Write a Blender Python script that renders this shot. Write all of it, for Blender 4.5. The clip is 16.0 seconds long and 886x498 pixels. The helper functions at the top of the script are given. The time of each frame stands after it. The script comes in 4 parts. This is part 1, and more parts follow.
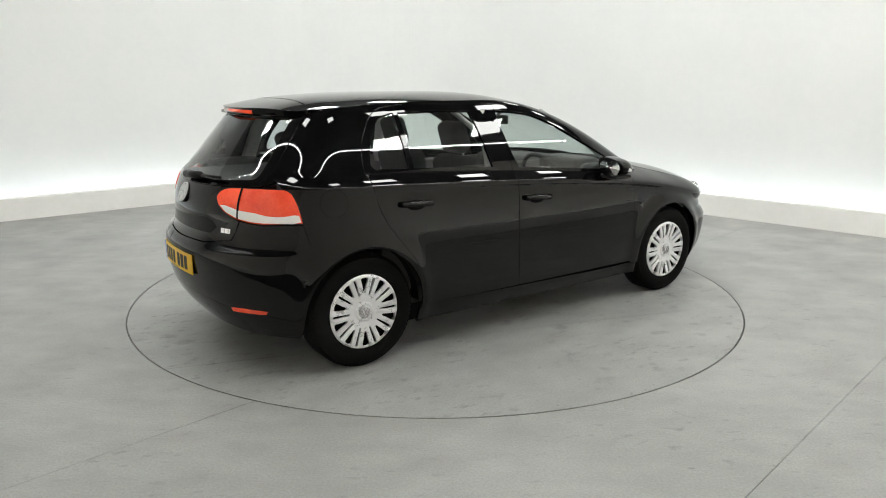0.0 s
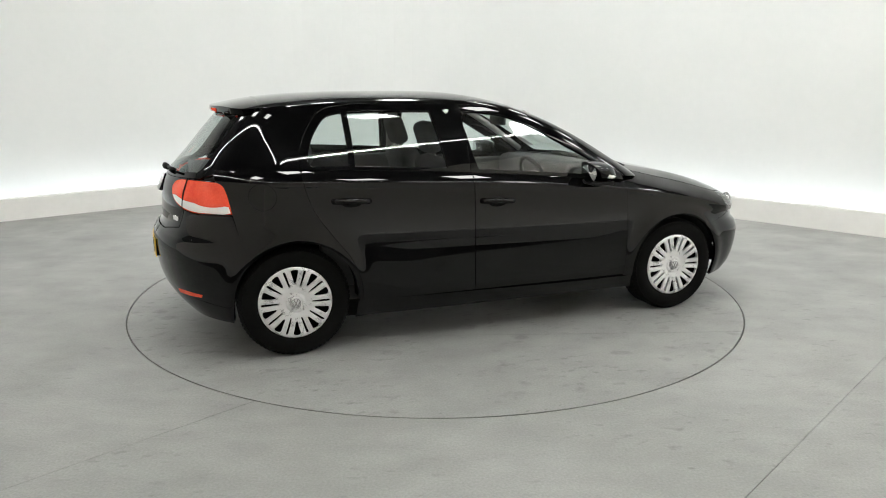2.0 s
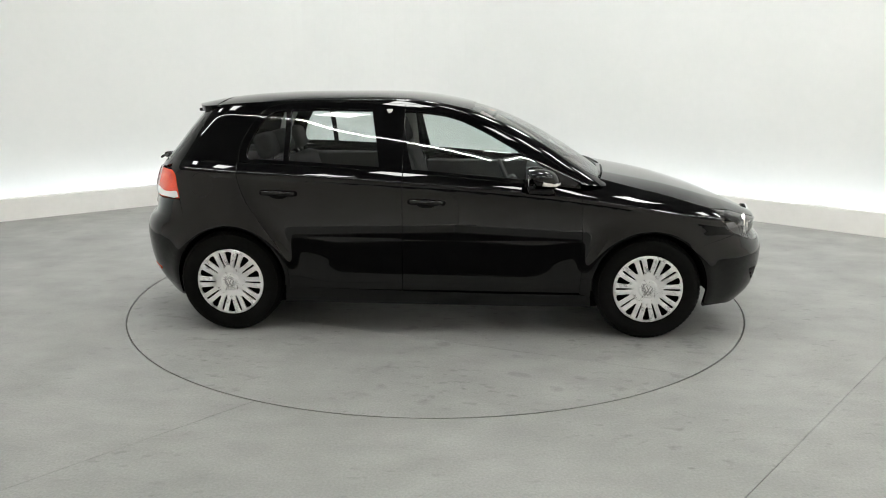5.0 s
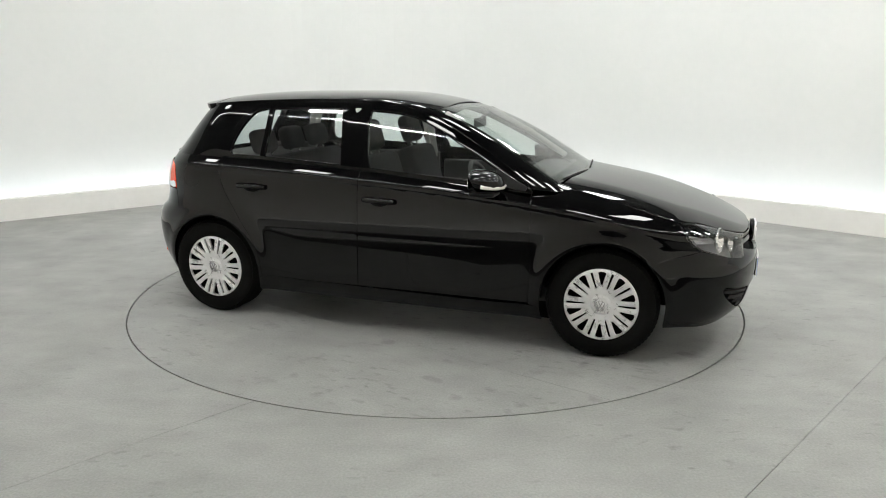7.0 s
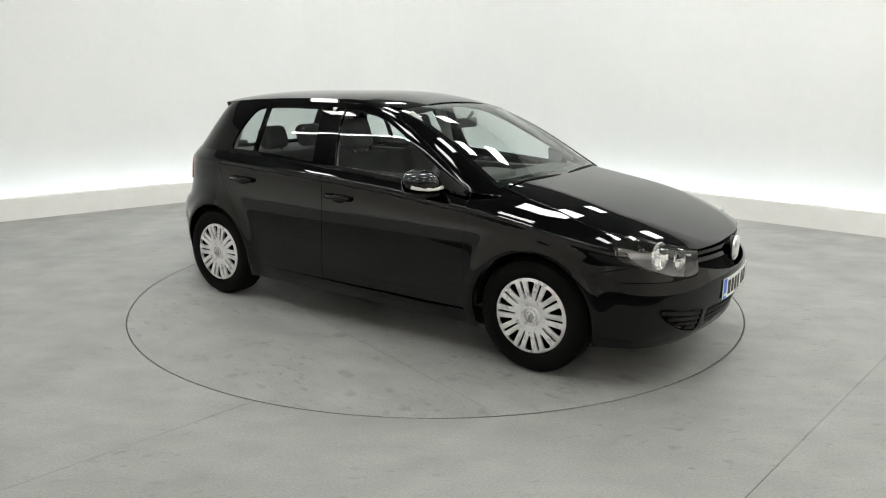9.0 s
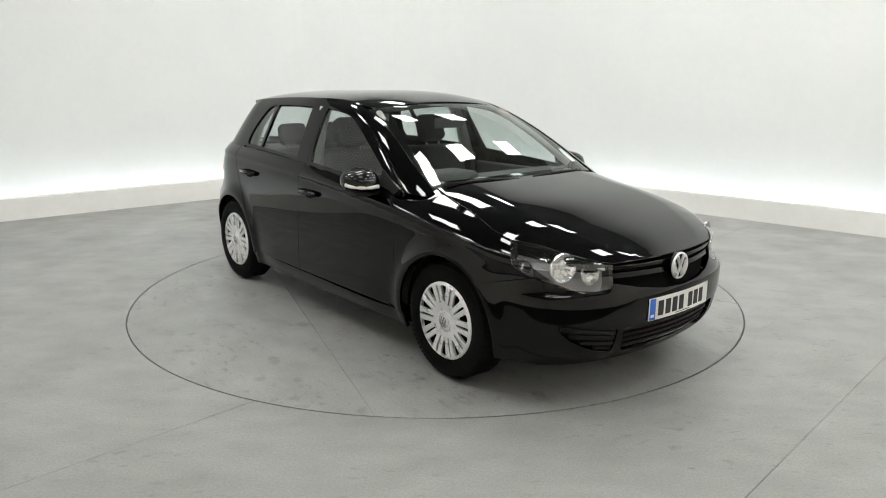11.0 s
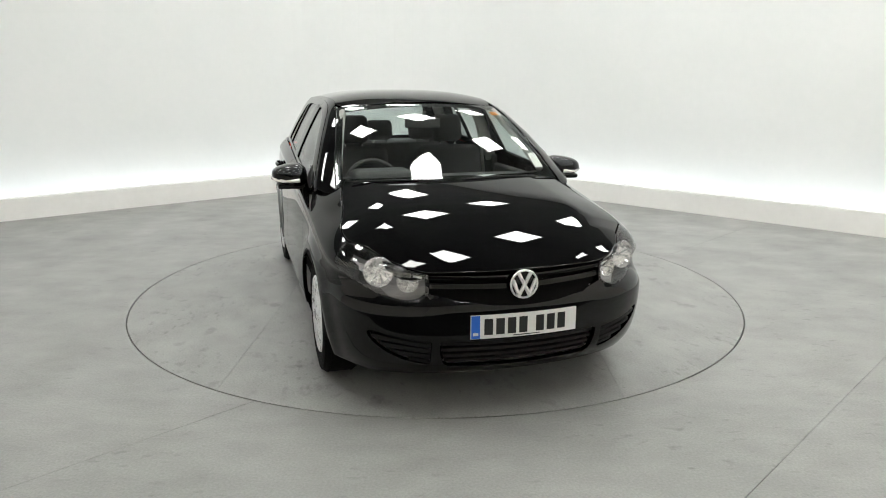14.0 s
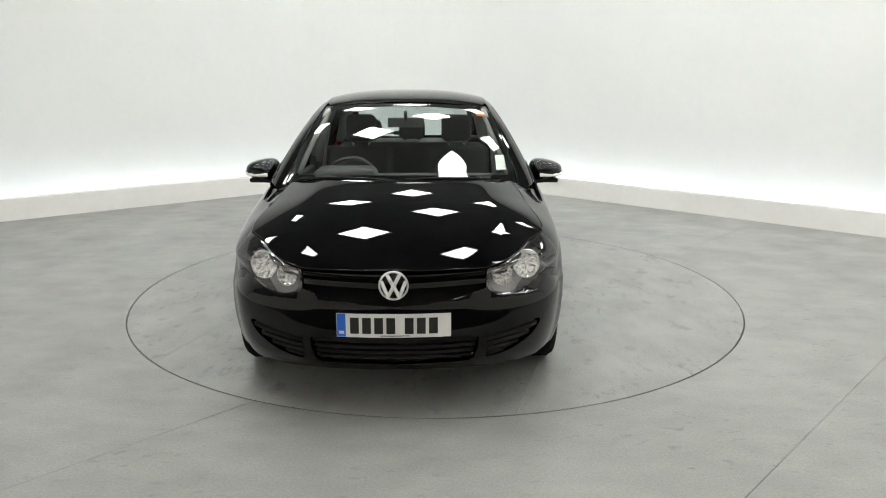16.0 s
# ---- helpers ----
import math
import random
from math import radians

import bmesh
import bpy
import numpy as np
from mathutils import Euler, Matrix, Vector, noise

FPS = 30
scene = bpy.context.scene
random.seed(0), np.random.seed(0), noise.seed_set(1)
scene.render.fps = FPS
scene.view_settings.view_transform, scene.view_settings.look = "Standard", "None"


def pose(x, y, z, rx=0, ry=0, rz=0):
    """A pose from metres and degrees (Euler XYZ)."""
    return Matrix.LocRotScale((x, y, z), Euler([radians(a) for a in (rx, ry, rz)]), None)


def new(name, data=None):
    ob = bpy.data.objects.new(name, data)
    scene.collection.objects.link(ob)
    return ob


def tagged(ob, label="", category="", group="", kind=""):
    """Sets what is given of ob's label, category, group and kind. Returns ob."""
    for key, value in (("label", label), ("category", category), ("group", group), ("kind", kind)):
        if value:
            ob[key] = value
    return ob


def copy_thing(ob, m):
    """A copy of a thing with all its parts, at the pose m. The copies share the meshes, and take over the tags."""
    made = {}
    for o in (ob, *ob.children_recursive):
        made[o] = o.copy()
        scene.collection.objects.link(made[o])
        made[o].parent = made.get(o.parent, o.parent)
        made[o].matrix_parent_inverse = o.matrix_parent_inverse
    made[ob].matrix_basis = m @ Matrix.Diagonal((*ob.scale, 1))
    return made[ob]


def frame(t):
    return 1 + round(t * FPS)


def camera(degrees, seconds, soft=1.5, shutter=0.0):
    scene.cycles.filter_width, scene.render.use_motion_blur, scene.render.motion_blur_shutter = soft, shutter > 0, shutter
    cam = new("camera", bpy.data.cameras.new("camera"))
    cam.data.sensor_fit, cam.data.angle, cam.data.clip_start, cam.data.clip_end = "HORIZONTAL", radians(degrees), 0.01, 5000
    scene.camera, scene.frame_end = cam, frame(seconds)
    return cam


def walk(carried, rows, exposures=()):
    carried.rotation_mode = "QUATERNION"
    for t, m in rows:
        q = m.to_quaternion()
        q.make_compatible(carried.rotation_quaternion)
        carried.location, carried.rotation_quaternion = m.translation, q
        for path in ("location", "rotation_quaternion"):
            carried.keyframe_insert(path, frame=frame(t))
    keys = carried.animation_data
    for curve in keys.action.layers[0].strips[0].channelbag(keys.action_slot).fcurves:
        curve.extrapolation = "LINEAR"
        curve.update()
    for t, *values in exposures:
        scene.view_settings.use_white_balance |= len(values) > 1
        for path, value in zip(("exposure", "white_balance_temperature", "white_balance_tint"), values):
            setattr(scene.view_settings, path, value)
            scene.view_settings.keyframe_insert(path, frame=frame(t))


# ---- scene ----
from mathutils.geometry import delaunay_2d_cdt

# ---------------------------------------------------------------- camera
cam = camera(64.05, 16.0, soft=1.0)
EYE = pose(0.0, -5.2527, 1.5438, 76.657, 0, -0.5317) @ pose(0, 0, 0, 0, 0, 0.113)
walk(cam, [(0.0, EYE), (16.0, EYE)])

# ---------------------------------------------------------------- world, lights, exposure
world = bpy.data.worlds.new("studio_world")
scene.world = world
world.use_nodes = True
world.node_tree.nodes["Background"].inputs[0].default_value = (0.9, 0.95, 1.0, 1)
world.node_tree.nodes["Background"].inputs[1].default_value = 0.05
scene.view_settings.exposure = 0.0
CEIL = 4.5
PANEL_POWER = 25.5
STRIP_POWER = 60.0
COVE_POWER = 5.0


# ---------------------------------------------------------------- materials
def material(name, colour, rough=0.5, metal=0.0, coat=0.0, spec=0.5, alpha=1.0):
    m = bpy.data.materials.new(name)
    m.use_nodes = True
    b = m.node_tree.nodes["Principled BSDF"]
    b.inputs["Base Color"].default_value = (*colour, 1)
    b.inputs["Roughness"].default_value = rough
    b.inputs["Metallic"].default_value = metal
    b.inputs["Coat Weight"].default_value = coat
    b.inputs["Coat Roughness"].default_value = 0.02
    b.inputs["Specular IOR Level"].default_value = spec
    return m


def textured(m, scale, dark, light, rough=None, bump=0.0, detail=6.0, stretch=(1, 1, 1), second=None):
    """Base colour between two colours by noise at two scales; roughness range; bump."""
    nt = m.node_tree
    N, L = nt.nodes, nt.links
    b = N["Principled BSDF"]
    tc = N.new("ShaderNodeTexCoord")
    mp = N.new("ShaderNodeMapping")
    mp.inputs["Scale"].default_value = stretch
    L.new(tc.outputs["Object"], mp.inputs[0])
    n1 = N.new("ShaderNodeTexNoise")
    n1.inputs["Scale"].default_value = scale
    n1.inputs["Detail"].default_value = detail
    n2 = N.new("ShaderNodeTexNoise")
    n2.inputs["Scale"].default_value = second or scale * 11
    n2.inputs["Detail"].default_value = 4
    for n in (n1, n2):
        L.new(mp.outputs[0], n.inputs["Vector"])
    add = N.new("ShaderNodeMix")
    add.data_type = "FLOAT"
    add.inputs[0].default_value = 0.35
    L.new(n1.outputs[0], add.inputs[2])
    L.new(n2.outputs[0], add.inputs[3])
    ramp = N.new("ShaderNodeValToRGB")
    ramp.color_ramp.elements[0].position = 0.35
    ramp.color_ramp.elements[1].position = 0.65
    ramp.color_ramp.elements[0].color = (*dark, 1)
    ramp.color_ramp.elements[1].color = (*light, 1)
    L.new(add.outputs[0], ramp.inputs[0])
    L.new(ramp.outputs[0], b.inputs["Base Color"])
    if rough:
        mr = N.new("ShaderNodeMapRange")
        mr.inputs[1].default_value, mr.inputs[2].default_value = 0.35, 0.65
        mr.inputs[3].default_value, mr.inputs[4].default_value = rough
        L.new(add.outputs[0], mr.inputs[0])
        L.new(mr.outputs[0], b.inputs["Roughness"])
    if bump:
        bp = N.new("ShaderNodeBump")
        bp.inputs["Strength"].default_value = bump
        bp.inputs["Distance"].default_value = 0.01
        L.new(n2.outputs[0], bp.inputs["Height"])
        L.new(bp.outputs[0], b.inputs["Normal"])
    return m


def glow(name, colour, power):
    m = bpy.data.materials.new(name)
    m.use_nodes = True
    b = m.node_tree.nodes["Principled BSDF"]
    b.inputs["Base Color"].default_value = (0.8, 0.8, 0.8, 1)
    b.inputs["Emission Color"].default_value = (*colour, 1)
    b.inputs["Emission Strength"].default_value = power
    return m


def pane(name, tint, rough=0.0):
    """Thin glass: clear tinted transmission under a Fresnel gloss."""
    m = bpy.data.materials.new(name)
    m.use_nodes = True
    N, L = m.node_tree.nodes, m.node_tree.links
    N.clear()
    out = N.new("ShaderNodeOutputMaterial")
    mix = N.new("ShaderNodeMixShader")
    lw = N.new("ShaderNodeLayerWeight")
    lw.inputs[0].default_value = 0.5
    pw = N.new("ShaderNodeMath")
    pw.operation = "POWER"
    pw.inputs[1].default_value = 5.0
    fr = N.new("ShaderNodeMath")
    fr.operation = "MULTIPLY_ADD"
    fr.inputs[1].default_value, fr.inputs[2].default_value = 0.9, 0.11
    L.new(lw.outputs["Facing"], pw.inputs[0])
    L.new(pw.outputs[0], fr.inputs[0])
    tr = N.new("ShaderNodeBsdfTransparent")
    tr.inputs[0].default_value = (*tint, 1)
    gl = N.new("ShaderNodeBsdfGlossy")
    gl.inputs["Roughness"].default_value = rough
    L.new(fr.outputs[0], mix.inputs[0])
    L.new(tr.outputs[0], mix.inputs[1])
    L.new(gl.outputs[0], mix.inputs[2])
    L.new(mix.outputs[0], out.inputs[0])
    return m


PAINT = material("black_car_paint", (0.0005, 0.0005, 0.0006), 0.4, 0.0, 1.0, 0.0)
PAINT.node_tree.nodes["Principled BSDF"].inputs["Coat IOR"].default_value = 1.39
TRIM = textured(material("matt_black_plastic", (0.012, 0.012, 0.012), 0.5, spec=0.2), 60, (0.005, 0.005, 0.005), (0.010, 0.010, 0.010), (0.4, 0.6), 0.1)
GLOSSTRIM = material("gloss_black_trim", (0.001, 0.001, 0.001), 0.08, spec=0.3)
GAP = material("dark_cavity", (0.004, 0.004, 0.004), 0.9, spec=0.1)
GLASS = pane("tinted_glass", (0.84, 0.89, 0.87))
SCREEN = pane("windscreen_glass", (0.82, 0.88, 0.85))
PRIVACY = pane("rear_window_glass", (0.80, 0.85, 0.84))
LENS = pane("clear_lens", (0.97, 0.97, 0.97))
CHROME = material("chrome", (0.75, 0.75, 0.76), 0.12, 1.0)
HOUSING = material("headlamp_housing", (0.30, 0.30, 0.31), 0.3, 0.2)
BOWL = material("reflector_silver", (0.93, 0.93, 0.93), 0.14, 0.75)
JOINT = material("joint_filler", (0.13, 0.127, 0.115), 0.8)
RED = textured(material("red_lamp_plastic", (0.85, 0.055, 0.015), 0.2, coat=0.7, spec=0.3), 9, (0.85, 0.045, 0.012), (1.0, 0.10, 0.03), (0.12, 0.2))
WHITELENS = material("clear_lamp_strip", (0.85, 0.83, 0.80), 0.15, coat=1.0)
ORANGE = material("orange_plastic", (0.75, 0.25, 0.02), 0.4)
TYRE = textured(material("tyre_rubber", (0.012, 0.012, 0.012), 0.75, spec=0.08), 40, (0.0025, 0.0025, 0.0025), (0.007, 0.007, 0.0065), (0.6, 0.85), 0.2)
ALLOY = textured(material("silver_painted_plastic", (0.8, 0.8, 0.81), 0.35, 0.5), 20, (0.74, 0.74, 0.75), (0.84, 0.84, 0.85), (0.24, 0.38))
FABRIC = textured(material("charcoal_seat_fabric", (0.02, 0.02, 0.022), 0.95), 120, (0.03, 0.03, 0.031), (0.055, 0.055, 0.057), None, 0.3)
DASH = textured(material("dark_dashboard_plastic", (0.02, 0.02, 0.02), 0.6), 90, (0.032, 0.032, 0.032), (0.052, 0.052, 0.05), (0.5, 0.7), 0.2)
LINING = textured(material("grey_cabin_lining", (0.34, 0.34, 0.32), 0.85), 60, (0.30, 0.30, 0.28), (0.38, 0.38, 0.36), None, 0.1)
PLATEWHITE = material("white_reflective_plate", (0.82, 0.82, 0.80), 0.35)
PLATEYELLOW = material("yellow_reflective_plate", (0.80, 0.50, 0.02), 0.35)
BLUE = material("blue_plate_band", (0.02, 0.14, 0.65), 0.4)
INK = material("black_plate_ink", (0.01, 0.01, 0.01), 0.5)


def concrete(name, spots, stain=1.0):
    """Grey painted concrete: cloudy patches, fine grain, streaks of wear and sparse dark scuffs."""
    m = material(name, (0.27, 0.27, 0.26), 0.42)
    N, L = m.node_tree.nodes, m.node_tree.links
    b = N["Principled BSDF"]
    tc = N.new("ShaderNodeTexCoord")

    def noise_at(scale, detail, stretch=(1, 1, 1), turn=0.0):
        mp = N.new("ShaderNodeMapping")
        mp.inputs["Scale"].default_value = stretch
        mp.inputs["Rotation"].default_value = (0, 0, turn)
        n = N.new("ShaderNodeTexNoise")
        n.inputs["Scale"].default_value, n.inputs["Detail"].default_value = scale, detail
        L.new(tc.outputs["Object"], mp.inputs[0])
        L.new(mp.outputs[0], n.inputs["Vector"])
        return n.outputs[0]

    def ranged(v, a, b0, c, d):
        r = N.new("ShaderNodeMapRange")
        for k, val in zip((1, 2, 3, 4), (a, b0, c, d)):
            r.inputs[k].default_value = val
        L.new(v, r.inputs[0])
        return r.outputs[0]

    def times(a, c):
        k = N.new("ShaderNodeMath")
        k.operation = "MULTIPLY"
        L.new(a, k.inputs[0]), L.new(c, k.inputs[1])
        return k.outputs[0]

    cloud = ranged(noise_at(0.7, 5), 0.3, 0.7, 0.90, 1.08)
    patch = ranged(noise_at(3.5, 8, (1, 1.6, 1)), 0.3, 0.7, 0.90, 1.09)
    grain = ranged(noise_at(90, 4), 0.3, 0.7, 0.88, 1.10)
    streak = ranged(noise_at(15, 5, (1, 4, 1), 0.15), 0.60, 0.72, 1.0, 0.88)
    scuff = ranged(noise_at(11, 7, (1, 1.8, 1), 0.5), *spots)
    mask = ranged(noise_at(1.1, 3), 0.40, 0.58, 0.0, 1.0)
    mixs = N.new("ShaderNodeMix")
    mixs.data_type = "FLOAT"
    mixs.inputs[2].default_value = 1.0
    L.new(mask, mixs.inputs[0]), L.new(times(scuff, streak), mixs.inputs[3])
    blots = times(ranged(noise_at(4.2, 5, (1, 1.3, 1), 0.9), 0.62, 0.70, 1.0, stain), ranged(noise_at(16, 4, (1, 1.5, 1), 0.3), 0.66, 0.73, 1.0, stain))
    v = times(times(times(cloud, patch), blots), times(grain, mixs.outputs[0]))
    col = N.new("ShaderNodeVectorMath")
    col.operation = "SCALE"
    col.inputs[0].default_value = (0.277, 0.279, 0.268)
    L.new(v, col.inputs["Scale"])
    L.new(col.outputs[0], b.inputs["Base Color"])
    L.new(ranged(noise_at(2.5, 5), 0.3, 0.7, 0.34, 0.55), b.inputs["Roughness"])
    bp = N.new("ShaderNodeBump")
    bp.inputs["Strength"].default_value, bp.inputs["Distance"].default_value = 0.12, 0.004
    L.new(noise_at(60, 5), bp.inputs["Height"])
    L.new(bp.outputs[0], b.inputs["Normal"])
    return m


CONCRETE = concrete("painted_concrete", (0.60, 0.72, 1.0, 0.72))
TABLEMAT = concrete("turntable_concrete", (0.57, 0.70, 1.0, 0.62), 0.74)
WALLPAINT = textured(material("white_wall_paint", (0.8, 0.8, 0.8), 0.7), 1.2, (0.735, 0.75, 0.745), (0.765, 0.775, 0.77), None, 0.03)
UPSTAND = textured(material("off_white_upstand_paint", (0.82, 0.81, 0.79), 0.6), 1.5, (0.79, 0.78, 0.76), (0.84, 0.83, 0.81), None, 0.03)
LAMP = glow("ceiling_panel_light", (0.975, 0.985, 0.95), PANEL_POWER)
STRIP = glow("linear_light_tube", (0.975, 0.985, 0.95), STRIP_POWER)
COVE = glow("cove_led_strip", (0.86, 0.94, 1.0), COVE_POWER)


# ---------------------------------------------------------------- mesh helpers
def part(name, bm, mat, parent, label="", smooth=True, kind=""):
    me = bpy.data.meshes.new(name)
    bm.normal_update()
    bm.to_mesh(me)
    bm.free()
    if smooth:
        me.shade_smooth()
    me.materials.append(mat)
    ob = new(name, me)
    ob.parent = parent
    return tagged(ob, label=label, kind=kind)


def box_bm(x0, x1, y0, y1, z0, z1, bevel=0.0, seg=2):
    bm = bmesh.new()
    bmesh.ops.create_cube(bm, size=1, matrix=Matrix.Translation(((x0 + x1) / 2, (y0 + y1) / 2, (z0 + z1) / 2)) @ Matrix.Diagonal((x1 - x0, y1 - y0, z1 - z0, 1)))
    if bevel:
        bmesh.ops.bevel(bm, geom=bm.edges[:], offset=bevel, segments=seg, profile=0.5, affect="EDGES")
    return bm


def lathe_bm(profile, steps=48, axis="y", closed=False, capped=True):
    """Turn a profile of (radius, height) round an axis through the origin."""
    bm = bmesh.new()
    rings = []
    for r, h in profile:
        ring = []
        for i in range(steps):
            a = 2 * math.pi * i / steps
            c, s = r * math.cos(a), r * math.sin(a)
            ring.append(bm.verts.new({"y": (c, h, s), "z": (c, s, h), "x": (h, c, s)}[axis]))
        rings.append(ring)
    pairs = list(zip(rings, rings[1:])) + ([(rings[-1], rings[0])] if closed else [])
    for a, b in pairs:
        for i in range(steps):
            j = (i + 1) % steps
            bm.faces.new((a[i], a[j], b[j], b[i]))
    if not closed and capped:
        for ring in (rings[0], rings[-1]):
            if profile[rings.index(ring)][0] > 1e-4:
                bm.faces.new(ring)
    bmesh.ops.recalc_face_normals(bm, faces=bm.faces[:])
    return bm


def tube_bm(points, radius, steps=8, scale_y=1.0):
    """A round bar along a run of points."""
    bm = bmesh.new()
    pts = [Vector(p) for p in points]
    rings = []
    for i, p in enumerate(pts):
        d = (pts[min(i + 1, len(pts) - 1)] - pts[max(i - 1, 0)]).normalized()
        side = d.cross(Vector((0, 0, 1)))
        side = side.normalized() if side.length > 1e-3 else Vector((1, 0, 0))
        up = side.cross(d)
        rings.append([bm.verts.new(p + radius * (side * math.cos(2 * math.pi * k / steps) + up * scale_y * math.sin(2 * math.pi * k / steps))) for k in range(steps)])
    for a, b in zip(rings, rings[1:]):
        for k in range(steps):
            bm.faces.new((a[k], a[(k + 1) % steps], b[(k + 1) % steps], b[k]))
    bm.faces.new(rings[0]), bm.faces.new(rings[-1])
    bmesh.ops.recalc_face_normals(bm, faces=bm.faces[:])
    return bm


def transformed(bm, m):
    bmesh.ops.transform(bm, matrix=m, verts=bm.verts[:])
    return bm


def merged(*bms):
    out = bmesh.new()
    for b in bms:
        me = bpy.data.meshes.new("tmp")
        b.to_mesh(me)
        b.free()
        out.from_mesh(me)
        bpy.data.meshes.remove(me)
    return out


def polynomial(degree, *pts):
    """A smooth low-order curve near (x, y) pairs."""
    k = np.polyfit([p[0] for p in pts], [p[1] for p in pts], degree)
    return lambda x: np.polyval(k, np.asarray(x, float))


def spline(*pts):
    """A natural cubic spline through (x, y) pairs, straight beyond its ends."""
    X, Y = np.array([p[0] for p in pts], float), np.array([p[1] for p in pts], float)
    n, h = len(X), np.diff(X)
    A, r = np.eye(n), np.zeros(n)
    for i in range(1, n - 1):
        A[i, i - 1:i + 2] = h[i - 1], 2 * (h[i - 1] + h[i]), h[i]
        r[i] = 6 * ((Y[i + 1] - Y[i]) / h[i] - (Y[i] - Y[i - 1]) / h[i - 1])
    M = np.linalg.solve(A, r)

    def f(x):
        x = np.asarray(x, float)
        i = np.clip(np.searchsorted(X, x) - 1, 0, n - 2)
        xc = np.clip(x, X[0], X[-1])
        a, b = X[i + 1] - xc, xc - X[i]
        y = (M[i] * a ** 3 + M[i + 1] * b ** 3) / (6 * h[i]) + (Y[i] / h[i] - M[i] * h[i] / 6) * a + (Y[i + 1] / h[i] - M[i + 1] * h[i] / 6) * b
        s0 = (Y[1] - Y[0]) / h[0] - h[0] * M[1] / 6
        s1 = (Y[-1] - Y[-2]) / h[-1] + h[-1] * M[-2] / 6
        return y + np.where(x < X[0], (x - X[0]) * s0, 0) + np.where(x > X[-1], (x - X[-1]) * s1, 0)
    return f


# ---------------------------------------------------------------- shape of the hatchback's body
# Metres in the car's own space: x forward from the middle of the wheelbase, y to its left, z up from the floor.
HUB, TRACK, RAD = 1.289, 0.80, 0.318
XS = 1.2
sill_line = polynomial(3, (-1.9, 1.06), (-1.14, 1.05), (-0.34, 1.018), (0.3, 0.968), (0.64, 0.938), (0.9, 0.915), (1.4, 0.87))
crease = polynomial(4, (-1.9, 1.0), (-1.14, 0.99), (-0.34, 0.958), (0.3, 0.906), (0.64, 0.88), (0.9, 0.868), (1.2, 0.825), (1.4, 0.78), (1.6, 0.72), (1.75, 0.68), (2.1, 0.58))
fender_edge = spline((0.84, 1.003), (1.0, 0.963), (1.2, 0.915), (1.39, 0.872), (1.58, 0.82), (1.70, 0.788), (1.9, 0.72))
body_half = spline((-2.0, 0.84), (-1.3, 0.863), (-0.6, 0.877), (0.0, 0.880), (0.6, 0.880), (1.3, 0.861), (2.0, 0.84))
section = spline((0.1, 0.905), (0.18, 0.937), (0.27, 0.966), (0.36, 0.985), (0.5, 0.998), (0.62, 1.0), (0.75, 0.993), (0.9, 0.983), (1.05, 0.972))
door_flare = spline((0.1, 0.0), (0.2, 0.016), (0.28, 0.027), (0.36, 0.0195), (0.46, 0.0075), (0.55, 0.003), (0.62, 0.0), (0.8, 0.0))
nose_x = spline((0.12, 1.93), (0.2, 2.03), (0.26, 2.09), (0.34, 2.125), (0.45, 2.142), (0.53, 2.142), (0.57, 2.134), (0.595, 2.114), (0.62, 2.102), (0.66, 2.093), (0.705, 2.082), (0.745, 1.99), (0.80, 1.85), (0.85, 1.705), (0.91, 1.49), (0.952, 1.277), (0.98, 1.11), (1.02, 0.9))
tail_x = spline((0.12, -1.79), (0.22, -1.89), (0.32, -1.97), (0.42, -2.012), (0.52, -2.028), (0.60, -2.034), (0.65, -2.033), (0.678, -2.018), (0.70, -1.988), (0.725, -1.974), (0.77, -1.972), (0.85, -1.970), (0.93, -1.954), (1.0, -1.922), (1.05, -1.885))
bonnet_mid = spline((0.8, 1.03), (1.05, 0.992), (1.277, 0.954), (1.496, 0.910), (1.72, 0.846), (1.9, 0.783), (1.99, 0.745), (2.082, 0.703))


def smooth01(t):
    t = np.clip(t, 0, 1)
    return t * t * (3 - 2 * t)


def half_width(x, z):
    y = body_half(x) * section(z)
    # the foot of the doors flares out between the wheel arches
    y = y + np.where(z < 0.62, door_flare(np.clip(z, 0.1, 0.62)), 0) * smooth01((1.05 - np.abs(x)) / 0.5)
    over = np.maximum(z - crease(x), 0)
    k = 3.4 + 1.9 * smooth01((x - 0.6) / 0.45) - 4.2 * smooth01((x - 1.25) / 0.6) - 0.6 * smooth01((-1.3 - x) / 0.5)
    soft = 0.5 * (z - crease(x) + np.sqrt((z - crease(x)) ** 2 + 0.018 ** 2))
    y = y - 0.3 * soft - (k - 1.22) * over ** 1.5
    # shallow hollow under the crease and flared wheel-arch lips
    y = y - 0.004 * np.exp(-((crease(x) - 0.035 - z) / 0.022) ** 2) * (np.abs(x) < 3)
    for cx in (-1.272, HUB):
        d = np.hypot(x - cx, z - 0.325)
        y = y + 0.024 * np.exp(-((d - 0.36) / 0.06) ** 2)
    return y


def nose_power(z):
    return 3.8 + 1.0 * smooth01((0.60 - z) / 0.08) + 1.8 * smooth01((z - 0.64) / 0.12)


def tail_power(z):
    return 3.0 + 1.1 * smooth01((0.82 - z) / 0.28)


